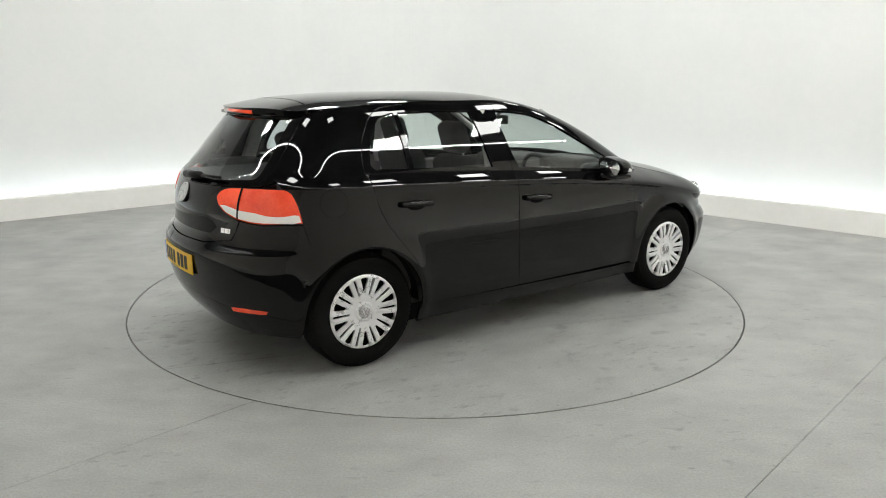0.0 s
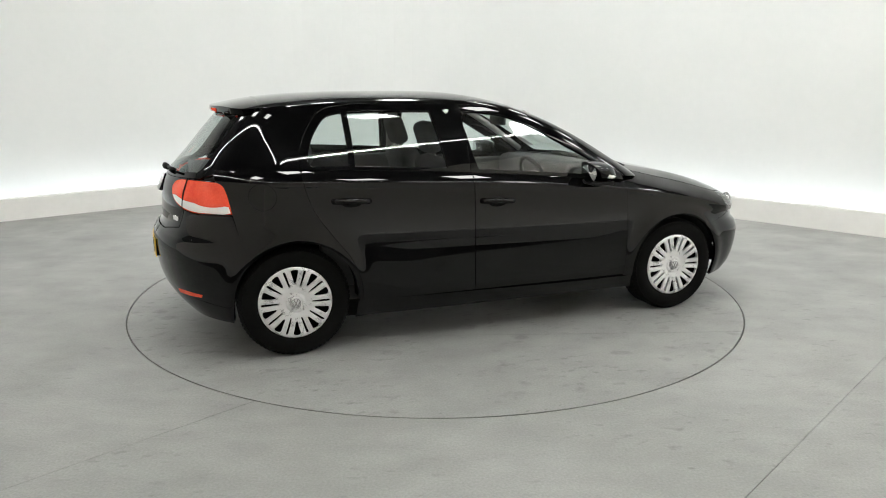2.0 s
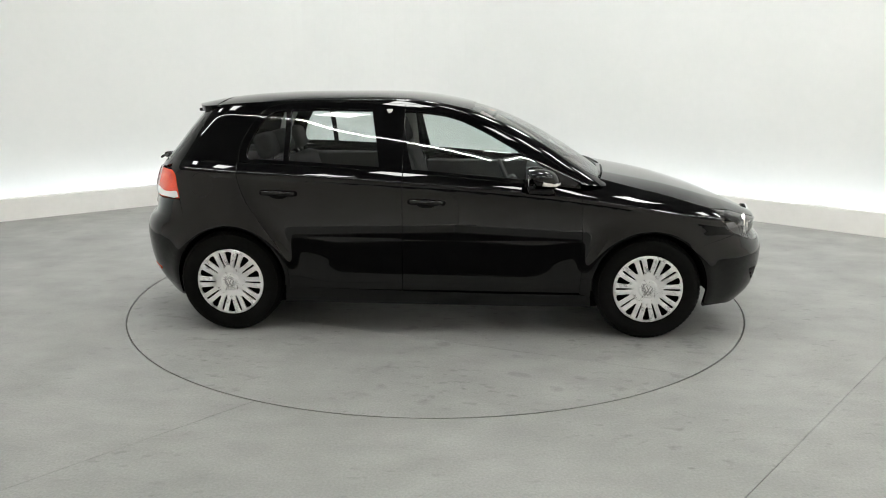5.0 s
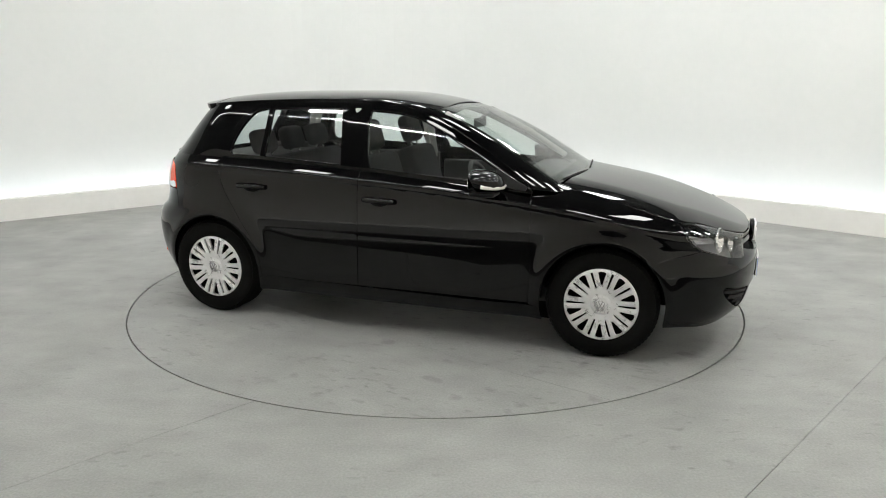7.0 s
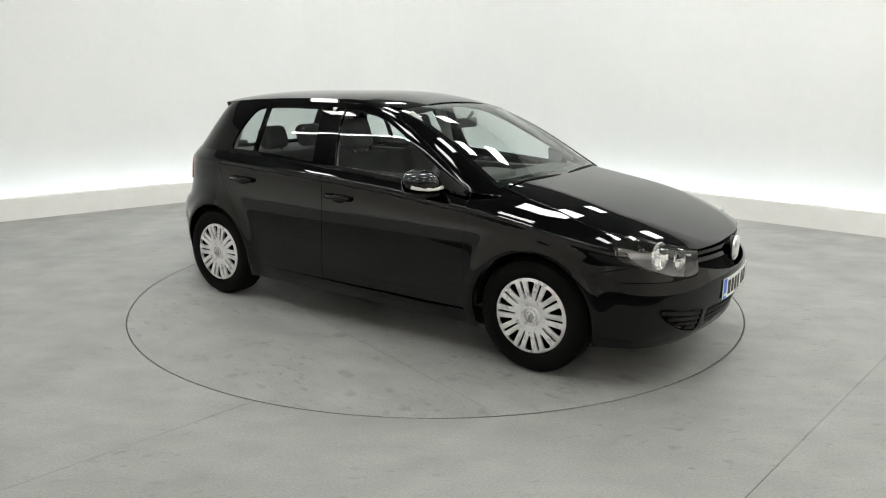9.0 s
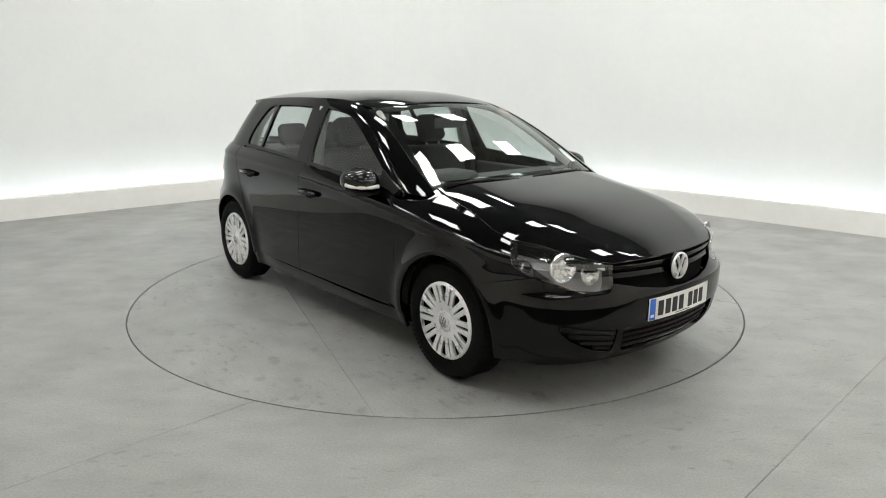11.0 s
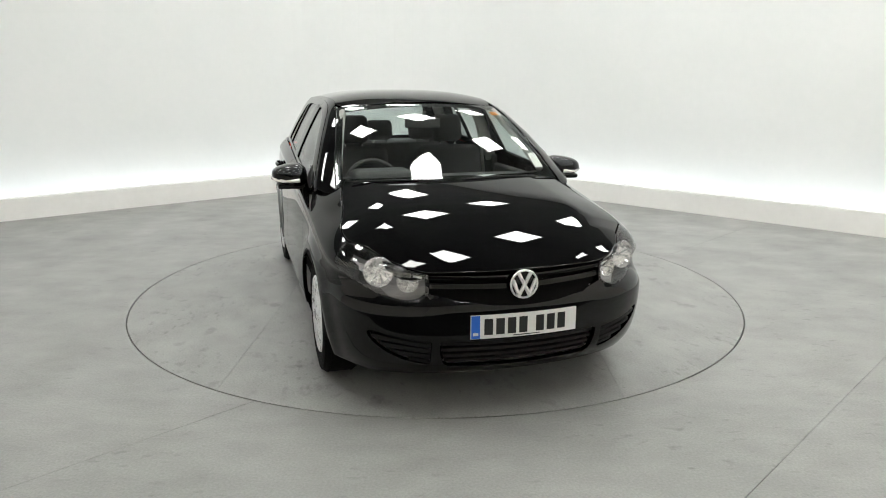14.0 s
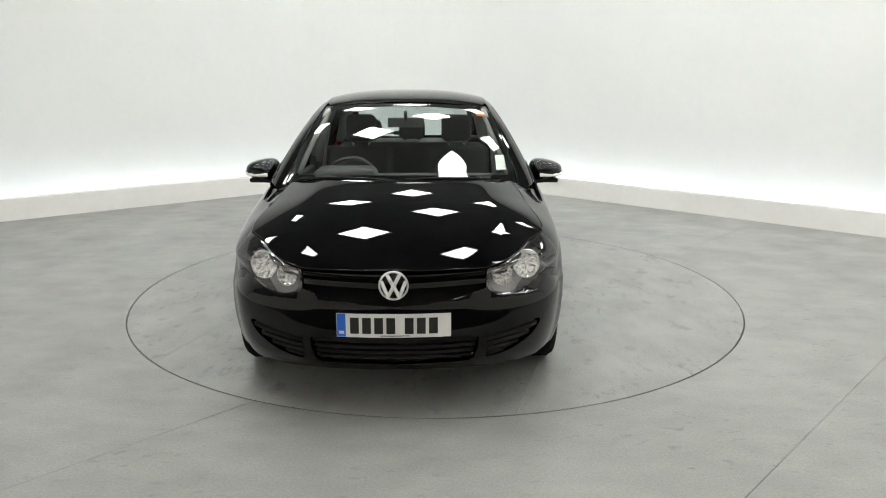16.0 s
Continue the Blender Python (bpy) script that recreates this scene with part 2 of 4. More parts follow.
def lower(q, z):
    """Lower body, unrolled: q 0..1 along the flank, 1..3 round the nose, 0..-2 round the tail."""
    q, z = np.asarray(q, float), np.asarray(z, float)
    af, ar = np.clip(q - 1, 0, 2) * math.pi / 2, np.clip(-q, 0, 2) * math.pi / 2
    x = -XS + np.clip(q, 0, 1) * 2 * XS
    x = np.where(q > 1, XS + (nose_x(z) - XS) * np.abs(np.sin(af)) ** (2 / nose_power(z)), x)
    x = np.where(q < 0, -XS + (tail_x(z) + XS) * np.abs(np.sin(ar)) ** (2 / tail_power(z)), x)
    c = np.where(q > 1, np.cos(af), np.where(q < 0, np.cos(ar), 1.0))
    return np.stack([x, -half_width(x, z) * c, z], -1)


def q_side(x, z):
    if x > XS:
        u = min((x - XS) / (float(nose_x(z)) - XS), 1.0)
        return 1 + math.asin(u ** (float(nose_power(z)) / 2)) * 2 / math.pi
    if x < -XS:
        u = min((x + XS) / (float(tail_x(z)) + XS), 1.0)
        return -math.asin(u ** (float(tail_power(z)) / 2)) * 2 / math.pi
    return (x + XS) / (2 * XS)


def q_end(y, z, front=True):
    """y: metres from the middle, towards the right flank."""
    c = abs(y) / 0.87
    for _ in range(30):
        a = math.acos(min(c, 1.0))
        x = XS + (float(nose_x(z)) - XS) * math.sin(a) ** (2 / float(nose_power(z))) if front else -XS + (float(tail_x(z)) + XS) * math.sin(a) ** (2 / float(tail_power(z)))
        c = abs(y) / float(half_width(x, z))
    a = math.acos(min(c, 1.0)) * 2 / math.pi
    if y < 0:
        a = 2 - a
    return 1 + a if front else -a


screen_x = spline((0.90, 1.19), (0.98, 1.075), (1.014, 1.02), (1.141, 0.82), (1.238, 0.65), (1.334, 0.44), (1.38, 0.31), (1.41, 0.19), (1.44, 0.0))
hatch_x = spline((0.95, -1.955), (1.0, -1.922), (1.04, -1.892), (1.1, -1.838), (1.2, -1.752), (1.32, -1.648), (1.38, -1.59), (1.44, -1.52))
cabin_half = spline((0.9, 0.842), (0.95, 0.824), (1.0, 0.804), (1.1, 0.758), (1.2, 0.708), (1.3, 0.653), (1.36, 0.616), (1.40, 0.583), (1.44, 0.545))
CF, GN, RN = 0.45, 4.8, 3.0


def rear_round(z):
    """How far the rounded rear corner of the glasshouse reaches forward."""
    return 0.34 + 0.30 * np.clip((1.42 - z) / 0.42, 0, 1)


def cabin(q, z):
    """Glasshouse, unrolled in the same way as the lower body."""
    q, z = np.asarray(q, float), np.asarray(z, float)
    cr = rear_round(z)
    xf, xr = screen_x(z) - CF, hatch_x(z) + cr
    af, ar = np.clip(q - 1, 0, 2) * math.pi / 2, np.clip(-q, 0, 2) * math.pi / 2
    x = xr + np.clip(q, 0, 1) * (xf - xr)
    x = np.where(q > 1, xf + CF * np.abs(np.sin(af)) ** (2 / GN), x)
    x = np.where(q < 0, xr - cr * np.abs(np.sin(ar)) ** (2 / RN), x)
    c = np.where(q > 1, np.cos(af), np.where(q < 0, np.cos(ar), 1.0))
    w = cabin_half(z) - 0.018 * ((x + 0.2) / 1.2) ** 2
    return np.stack([x, -w * c, z], -1)


def c_side(x, z):
    cr = float(rear_round(z))
    xf, xr = float(screen_x(z)) - CF, float(hatch_x(z)) + cr
    if x > xf:
        return 1 + math.asin(min((x - xf) / CF, 1.0) ** (GN / 2)) * 2 / math.pi
    if x < xr:
        return -math.asin(min((xr - x) / cr, 1.0) ** (RN / 2)) * 2 / math.pi
    return (x - xr) / (xf - xr)


def c_end(y, z, front=True):
    c, cr = abs(y) / 0.7, float(rear_round(z))
    for _ in range(30):
        a = math.acos(min(c, 1.0))
        x = float(screen_x(z)) - CF + CF * math.sin(a) ** (2 / GN) if front else float(hatch_x(z)) + cr - cr * math.sin(a) ** (2 / RN)
        c = abs(y) / (float(cabin_half(z)) - 0.018 * ((x + 0.2) / 1.2) ** 2)
    a = math.acos(min(c, 1.0)) * 2 / math.pi
    if y < 0:
        a = 2 - a
    return 1 + a if front else -a


def bonnet_front_z(y):
    return float(np.interp(abs(y), (0, 0.2, 0.433, 0.52, 0.60, 0.66, 0.70), (0.708, 0.706, 0.704, 0.722, 0.750, 0.785, 0.80)))


def edge_table():
    rows = []
    for x in np.linspace(0.80, 1.66, 90):
        z = float(fender_edge(x))
        rows.append(lower(q_side(x, z), z))
    for y in np.linspace(0.655, 0.0, 70):
        z = bonnet_front_z(y)
        rows.append(lower(q_end(y, z), z))
    rows = np.array(rows)
    keep = [0]
    for i in range(1, len(rows)):
        if rows[i, 0] > rows[keep[-1], 0] + 0.004:
            keep.append(i)
    return rows[keep]


EDGE = edge_table()


FOLD = 0.70


def bonnet_surface(x, y):
    x, y = np.asarray(x, float), np.asarray(y, float)
    yb = np.maximum(np.interp(x, EDGE[:, 0], -EDGE[:, 1]), 0.02)
    ze = np.interp(x, EDGE[:, 0], EDGE[:, 2])
    zc = bonnet_mid(x)
    v = np.abs(y) / yb
    side = lambda d: 0.5 * (d + np.sqrt(d * d + 0.03 ** 2))
    fall = 0.36 * v ** 2 + 0.64 * v ** 1.5 * side(v - FOLD) / side(1 - FOLD)
    return np.stack([x, y, zc - (zc - ze) * fall], -1)


rail = spline((-1.62, 1.372), (-1.4, 1.393), (-1.0, 1.418), (-0.6, 1.428), (-0.3, 1.428), (0.0, 1.412), (0.16, 1.375), (0.3, 1.31))
roof_mid = spline((-1.66, 1.392), (-1.45, 1.435), (-1.2, 1.462), (-0.9, 1.476), (-0.6, 1.479), (-0.3, 1.478), (-0.1, 1.465), (0.1, 1.432), (0.25, 1.397), (0.4, 1.355))


def rail_y(x):
    return np.array([-float(cabin(c_side(float(v), float(rail(v))), float(rail(v)))[1]) for v in np.atleast_1d(x)])


RX = np.linspace(-1.55, 0.3, 60)
RY = rail_y(RX)
RY = np.where(RX < -1.25, np.interp(-1.25, RX, RY) - 0.045 * ((-1.25 - RX) / 0.3) ** 2, RY)


def roof_surface(x, y):
    x, y = np.asarray(x, float), np.asarray(y, float)
    v = np.abs(y) / np.interp(x, RX, RY)
    zc = roof_mid(x)
    return np.stack([x, y, zc - (zc - rail(x)) * v ** 2.8], -1)


# ---------------------------------------------------------------- panels cut from those surfaces
def inside(P, poly):
    x, y = P[:, 0], P[:, 1]
    r = np.zeros(len(P), bool)
    px, py = poly[:, 0], poly[:, 1]
    qx, qy = np.roll(px, -1), np.roll(py, -1)
    for a, b, c, d in zip(px, py, qx, qy):
        if b != d:
            r ^= ((b > y) != (d > y)) & (x < (c - a) * (y - b) / (d - b) + a)
    return r


def run(pts, to, step=0.02):
    """Points of an outline, sampled finely between corners and turned into a surface's own coordinates."""
    out = []
    for (a, b), (c, d) in zip(pts, pts[1:]):
        n = max(1, int(math.hypot(c - a, d - b) / step))
        out += [to(a + (c - a) * i / n, b + (d - b) * i / n) for i in range(n)]
    return out + [to(*pts[-1])]


def curve(pts, step=0.02):
    """A smooth outline through the given corners (centripetal spline), sampled."""
    out = []
    P = [Vector(p) for p in pts]
    P = [P[0] * 2 - P[1]] + P + [P[-1] * 2 - P[-2]]
    for i in range(1, len(P) - 2):
        n = max(2, int((P[i + 1] - P[i]).length / step))
        for k in range(n):
            t = k / n
            out.append(tuple(0.5 * (2 * P[i] + (P[i + 1] - P[i - 1]) * t + (2 * P[i - 1] - 5 * P[i] + 4 * P[i + 1] - P[i + 2]) * t * t + (3 * P[i] - P[i - 1] - 3 * P[i + 1] + P[i + 2]) * t ** 3)))
    return out + [tuple(pts[-1])]


def normals_of(surf, P, e=1e-3, outward=None):
    u = surf(P[:, 0] + e, P[:, 1]) - surf(P[:, 0] - e, P[:, 1])
    v = surf(P[:, 0], P[:, 1] + e) - surf(P[:, 0], P[:, 1] - e)
    n = np.cross(u, v)
    n /= np.maximum(np.linalg.norm(n, axis=1), 1e-12)[:, None]
    p = surf(P[:, 0], P[:, 1])
    if outward is not None:
        return n * np.sign(n @ np.array(outward, float))[:, None]
    ref = np.stack([np.clip(p[:, 0], -1.1, 1.1), 0 * p[:, 1], 0 * p[:, 2] + 0.6], -1)
    return n * np.sign(((p - ref) * n).sum(1))[:, None]


def panel(name, surf, outer, mat, parent, holes=(), qs=2.0, step=0.035, lift=0.0, flange=0.02, label="", flip=False, bevel=0.0025, lines=(), outward=None):
    """A sheet cut out of a surface along an outline, with holes, a rolled edge and smooth normals of the surface itself."""
    loops = [np.array(outer, float)] + [np.array(h, float) for h in holes]
    clean = []
    for lp in loops:
        k = [0]
        for i in range(1, len(lp)):
            if np.hypot(*((lp[i] - lp[k[-1]]) * (qs, 1))) > 1e-4:
                k.append(i)
        lp = lp[k]
        if np.hypot(*((lp[0] - lp[-1]) * (qs, 1))) < 1e-4:
            lp = lp[:-1]
        clean.append(lp)
    loops = [l * (qs, 1) for l in clean]
    lo, hi = loops[0].min(0), loops[0].max(0)
    gx, gy = np.meshgrid(np.arange(lo[0] + step / 2, hi[0], step), np.arange(lo[1] + step / 2, hi[1], step))
    G = np.stack([gx.ravel(), gy.ravel()], -1)
    keep = inside(G, loops[0])
    for h in loops[1:]:
        keep &= ~inside(G, h)
    G = G[keep]
    rim = np.concatenate(loops)
    if len(G):
        far = np.array([((rim - g) ** 2).sum(1).min() for g in G]) > (0.4 * step) ** 2
        G = G[far]
    if len(lines):
        # rows of vertices along the folds of the sheet
        E = np.array(lines, float) * (qs, 1)
        keep = inside(E, loops[0])
        for h in loops[1:]:
            keep &= ~inside(E, h)
        E = E[keep]
        E = E[[((rim - g) ** 2).sum(1).min() > 0.003 ** 2 for g in E]] if len(E) else E
        if len(E):
            G = G[[((E - g) ** 2).sum(1).min() > (0.5 * step) ** 2 for g in G]]
            G = np.concatenate([G, E])
    verts = [Vector(v) for v in np.concatenate([rim, G])]
    edges, n0 = [], 0
    for lp in loops:
        edges += [(n0 + i, n0 + (i + 1) % len(lp)) for i in range(len(lp))]
        n0 += len(lp)
    vs, es, fs, _, _, _ = delaunay_2d_cdt(verts, edges, [], 0, 1e-6)
    V = np.array([tuple(v) for v in vs])
    F = np.array([f for f in fs if len(f) == 3])
    C = V[F].mean(1)
    ok = inside(C, loops[0])
    for h in loops[1:]:
        ok &= ~inside(C, h)
    F = F[ok]
    Q = V / (qs, 1)
    P, Nn = surf(Q[:, 0], Q[:, 1]), normals_of(surf, Q, outward=outward)
    P = P + Nn * lift
    a, b, c = P[F[:, 0]], P[F[:, 1]], P[F[:, 2]]
    fl = (np.cross(b - a, c - a) * Nn[F[:, 0]]).sum(1) < 0
    F[fl] = F[fl][:, ::-1]
    count = {}
    for f in F:
        for i in range(3):
            e = (f[i], f[(i + 1) % 3])
            count[e] = 1
    border = [e for e in count if (e[1], e[0]) not in count]
    pos, nor, faces, fnor = list(P), list(Nn), [tuple(f) for f in F], [[Nn[i] for i in f] for f in F]
    if flange:
        inner, outn = {}, {}
        for i, j in border:
            t = P[j] - P[i]
            o = np.cross(t, Nn[i])
            o /= max(np.linalg.norm(o), 1e-9)
            for k in (i, j):
                outn[k] = outn.get(k, 0) + o
        for k, o in outn.items():
            o = o / max(np.linalg.norm(o), 1e-9)
            outn[k] = o
            inner[k] = (len(pos), len(pos) + 1)
            pos.append(P[k] + o * bevel - Nn[k] * bevel)
            pos.append(P[k] + o * bevel - Nn[k] * flange)
        for i, j in border:
            (a0, a1), (b0, b1) = inner[i], inner[j]
            faces.append((j, i, a0, b0))
            fnor.append([Nn[j], Nn[i], outn[i], outn[j]])
            faces.append((b0, a0, a1, b1))
            fnor.append([outn[j], outn[i], outn[i], outn[j]])
    pos = np.array(pos)
    if flip:
        pos = pos * (1, -1, 1)
        faces = [f[::-1] for f in faces]
        fnor = [[v * (1, -1, 1) for v in n[::-1]] for n in fnor]
    me = bpy.data.meshes.new(name)
    me.from_pydata([tuple(v) for v in pos], [], faces)
    me.shade_smooth()
    me.normals_split_custom_set([tuple(v) for n in fnor for v in n])
    me.materials.append(mat)
    ob = new(name, me)
    ob.parent = parent
    return tagged(ob, label=label)


def full(points, front=True):
    """Close an outline given for the right half round an end of the car by its mirror image."""
    top = 4.0 if front else -2.0
    return points + [(top - q, z) for q, z in reversed(points)]


# ---------------------------------------------------------------- the studio
def build_room():
    """A white corner studio: concrete floor with a round cut-out, walls behind a low upstand with a light cove, closed ceiling."""
    R = 2.19
    corner, rad = Vector((-0.36, 6.32)), 2.2
    dl, dr = Vector((-1, -0.83)).normalized(), Vector((1, -0.93)).normalized()
    ang = dl.angle(dr)
    cut = rad / math.tan(ang / 2)
    centre = corner + (dl + dr).normalized() * (rad / math.sin(ang / 2))
    west, east, south = Vector((-8.23, -0.21)), Vector((6.907, -0.438)), Vector((-0.52, -6.383))
    base = [corner + dl * 10.7, corner + dl * cut]
    p0, p1 = corner + dl * cut - centre, corner + dr * cut - centre
    for i in range(1, 16):
        v = p0.lerp(p1, i / 16)
        base.append(centre + v.normalized() * rad)
    base += [corner + dr * cut, corner + dr * 11.6]
    rear = [east + (east - south).normalized() * 0.45, south.lerp(east, 0.5), south + (south - east).normalized() * 0.45]
    side = [south + (south - west).normalized() * 0.45, south.lerp(west, 0.5), west + (west - south).normalized() * 0.45]

    def shifted(d, line):
        out = []
        for i, p in enumerate(line):
            t = (line[min(i + 1, len(line) - 1)] - line[max(i - 1, 0)]).normalized()
            out.append(p + Vector((-t.y, t.x)) * d)
        return out

    def strip(name, profile, mat, label, line):
        """Sweep a profile of (distance behind the wall line, height) along the wall line."""
        bm = bmesh.new()
        rows = [[bm.verts.new((p.x, p.y, h)) for p in shifted(d, line)] for d, h in profile]
        for a, b in zip(rows, rows[1:] + rows[:1]):
            for i in range(len(a) - 1):
                bm.faces.new((a[i], a[i + 1], b[i + 1], b[i]))
        bm.faces.new([r[0] for r in rows]), bm.faces.new([r[-1] for r in rows])
        bmesh.ops.recalc_face_normals(bm, faces=bm.faces[:])
        ob = part(name, bm, mat, None, label, smooth=False)
        return tagged(ob, kind="structure")

    for line, wall, paint in ((base, "wall_north", WALLPAINT), (rear, "wall_east", BACKWALL), (side, "wall_west", BACKWALL)):
        strip("trim_upstand", [(0, 0), (0, 0.245), (0.006, 0.25), (0.09, 0.25), (0.09, 0)], UPSTAND, "low off-white upstand along the foot of the wall", line)
        strip(wall, [(0.36, -0.02), (0.36, CEIL), (0.5, CEIL), (0.5, -0.02)], paint, "smooth white studio wall", line)
        strip("cove_light", [(0.13, 0.10), (0.17, 0.13), (0.20, 0.13), (0.20, 0.10)], COVE, "cool white strip light hidden behind the upstand", line)
    # floor: a dark bed under concrete bays that are parted by saw cuts and leave a round hole for the turntable
    bed = tagged(part("floor", lathe_bm([(R + 0.004, -0.07), (R + 0.004, -0.02), (19.5, -0.02)], 128, "z", False), JOINT, None, "grey painted concrete studio floor with saw-cut joints", smooth=False), kind="structure")
    far, cut_w, r = 14.0, 0.0011, R + 0.0095

    def bay(pts):
        bm = bmesh.new()
        c, s = math.cos(radians(-45)), math.sin(radians(-45))
        f = bm.faces.new([bm.verts.new((a * c - b * s, a * s + b * c, 0)) for a, b in pts])
        f.normal_update()
        if f.normal.z < 0:
            f.normal_flip()
        up = bmesh.ops.extrude_face_region(bm, geom=[f])
        bmesh.ops.translate(bm, vec=(0, 0, -0.018), verts=[v for v in up["geom"] if isinstance(v, bmesh.types.BMVert)])
        bmesh.ops.recalc_face_normals(bm, faces=bm.faces[:])
        part("bay", bm, CONCRETE, bed, smooth=False)

    s1, s2 = 0.78, 2.85
    a1 = math.acos((s1 - cut_w) / r)
    round1 = [(r * math.cos(a), r * math.sin(a)) for a in np.linspace(a1, 2 * math.pi - a1, 110)]
    bay([(s1 - cut_w, far)] + round1 + [(s1 - cut_w, -far), (-far, -far), (-far, far)])
    a2 = math.acos((s1 + cut_w) / r)
    round2 = [(r * math.cos(a), r * math.sin(a)) for a in np.linspace(-a2, a2, 80)]
    bay([(s1 + cut_w, -far)] + round2 + [(s1 + cut_w, far), (s2 - cut_w, far), (s2 - cut_w, -far)])
    bay([(s2 + cut_w, -far), (s2 + cut_w, far), (far, far), (far, -far)])
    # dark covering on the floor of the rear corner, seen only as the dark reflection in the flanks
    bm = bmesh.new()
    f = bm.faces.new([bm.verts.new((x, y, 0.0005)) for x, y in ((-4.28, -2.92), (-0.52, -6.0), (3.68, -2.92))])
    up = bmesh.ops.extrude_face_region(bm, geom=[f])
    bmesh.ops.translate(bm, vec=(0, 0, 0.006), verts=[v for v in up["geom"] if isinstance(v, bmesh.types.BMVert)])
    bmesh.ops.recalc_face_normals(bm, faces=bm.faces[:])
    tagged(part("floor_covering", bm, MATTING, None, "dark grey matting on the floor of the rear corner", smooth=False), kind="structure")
    # ceiling
    tagged(part("ceiling", box_bm(-14, 14, -14, 14, CEIL, CEIL + 0.2), CEILPAINT, None, "dark grey suspended ceiling", smooth=False), kind="structure")
    return R


def build_ceiling_lights():
    first = None
    ang, gap_u, gap_v = radians(-39), 1.80, 1.55
    for i in range(-6, 7):
        for j in range(-6, 7):
            u, v = gap_u * i, gap_v * j
            x, y = u * math.cos(ang) - v * math.sin(ang) + 0.08, u * math.sin(ang) + v * math.cos(ang) + 2.44
            if y > 5.3 - 0.86 * abs(x + 0.4) or y < -4.5 + 0.8 * abs(x - 0.6) or (y < -2.6 and abs(x) < 0.5):
                continue
            m = pose(x, y, CEIL, 0, 0, math.degrees(ang))
            if first is None:
                first = new("ceiling_light")
                first.matrix_basis = m
                fr = merged(box_bm(-0.265, 0.265, -0.265, -0.25, -0.03, 0), box_bm(-0.265, 0.265, 0.25, 0.265, -0.03, 0), box_bm(-0.265, -0.25, -0.25, 0.25, -0.03, 0), box_bm(0.25, 0.265, -0.25, 0.25, -0.03, 0))
                part("frame", fr, UPSTAND, first, smooth=False)
                part("diffuser", box_bm(-0.25, 0.25, -0.25, 0.25, -0.022, -0.004), LAMP, first, smooth=False)
                tagged(first, "square white ceiling light panel", "ceiling light", "ceiling light panels")
            else:
                copy_thing(first, m)


def build_strip_lights():
    """Slim linear lights under the ceiling, parallel to the rear walls."""
    for a, b in (((0.3, -4.4), (-6.2, 0.0)), ((0.4, -4.4), (6.4, -0.3))):
        va, vb = Vector((*a, CEIL - 0.06)), Vector((*b, CEIL - 0.06))
        d = vb - va
        ob = new("strip_light")
        ob.matrix_basis = Matrix.Translation(va) @ pose(0, 0, 0, 0, 0, math.degrees(math.atan2(d.y, d.x)))
        n = d.length
        part("housing", box_bm(0.05, n, -0.035, 0.035, 0.0, 0.058, 0.004), UPSTAND, ob, smooth=False)
        part("tube", box_bm(0.06, n - 0.01, -0.011, 0.011, -0.02, -0.002, 0.003), STRIP, ob, smooth=False)
        tagged(ob, "slim white linear light under the ceiling", "strip light", "linear ceiling lights")


def build_turntable(R):
    t = new("turntable")
    w, turn = 0.0009, radians(72.5)

    def segment(name, d0, d1):
        """The part of the disc between two parallel saw cuts."""
        b0 = math.acos(max(-1, min(1, d0 / R)))
        b1 = math.acos(max(-1, min(1, d1 / R)))
        angs = list(np.linspace(-b0, -b1, 60)) + list(np.linspace(b1, b0, 60))
        pts = []
        for a in angs:
            p = (R * math.cos(a + turn), R * math.sin(a + turn))
            if not pts or math.hypot(p[0] - pts[-1][0], p[1] - pts[-1][1]) > 1e-4:
                pts.append(p)
        if math.hypot(pts[0][0] - pts[-1][0], pts[0][1] - pts[-1][1]) < 1e-4:
            pts.pop()
        bm = bmesh.new()
        f = bm.faces.new([bm.verts.new((x, y, 0)) for x, y in pts])
        f.normal_update()
        if f.normal.z < 0:
            f.normal_flip()
        up = bmesh.ops.extrude_face_region(bm, geom=[f])
        bmesh.ops.translate(bm, vec=(0, 0, -0.03), verts=[v for v in up["geom"] if isinstance(v, bmesh.types.BMVert)])
        bmesh.ops.recalc_face_normals(bm, faces=bm.faces[:])
        part(name, bm, TABLEMAT, t, smooth=False)

    segment("plate", -R, -1.08 - w)
    segment("plate", -1.08 + w, 0.99 - w)
    segment("plate", 0.99 + w, R)
    part("pit", lathe_bm([(R + 0.05, -0.055), (R - 0.1, -0.056), (0.001, -0.057)], 96, "z"), GAP, t)
    tagged(t, "large round concrete turntable flush with the floor", "turntable")
    return t


# ---------------------------------------------------------------- the hatchback
def side_poly(pts, cab=False):
    to = c_side if cab else q_side
    return run(pts, lambda x, z: (to(x, z), z))


def arc(cx, a0, a1, r=0.35, cz=0.325, n=30):
    return [(cx + r * math.cos(radians(a0 + (a1 - a0) * i / n)), cz + r * math.sin(radians(a0 + (a1 - a0) * i / n))) for i in range(n + 1)]


def line_x(f, x0, x1, dz=0.0, n=24):
    return [(x0 + (x1 - x0) * i / n, float(f(x0 + (x1 - x0) * i / n)) + dz) for i in range(n + 1)]


def crease_rows(x0, x1):
    """Rows of points along the shoulder crease of the flank."""
    out = []
    for x in np.arange(x0, x1, 0.012):
        for o in (-0.018, -0.009, -0.003, 0.003, 0.009, 0.018):
            z = float(crease(x)) + o
            out.append((q_side(float(x), z), z))
    return out


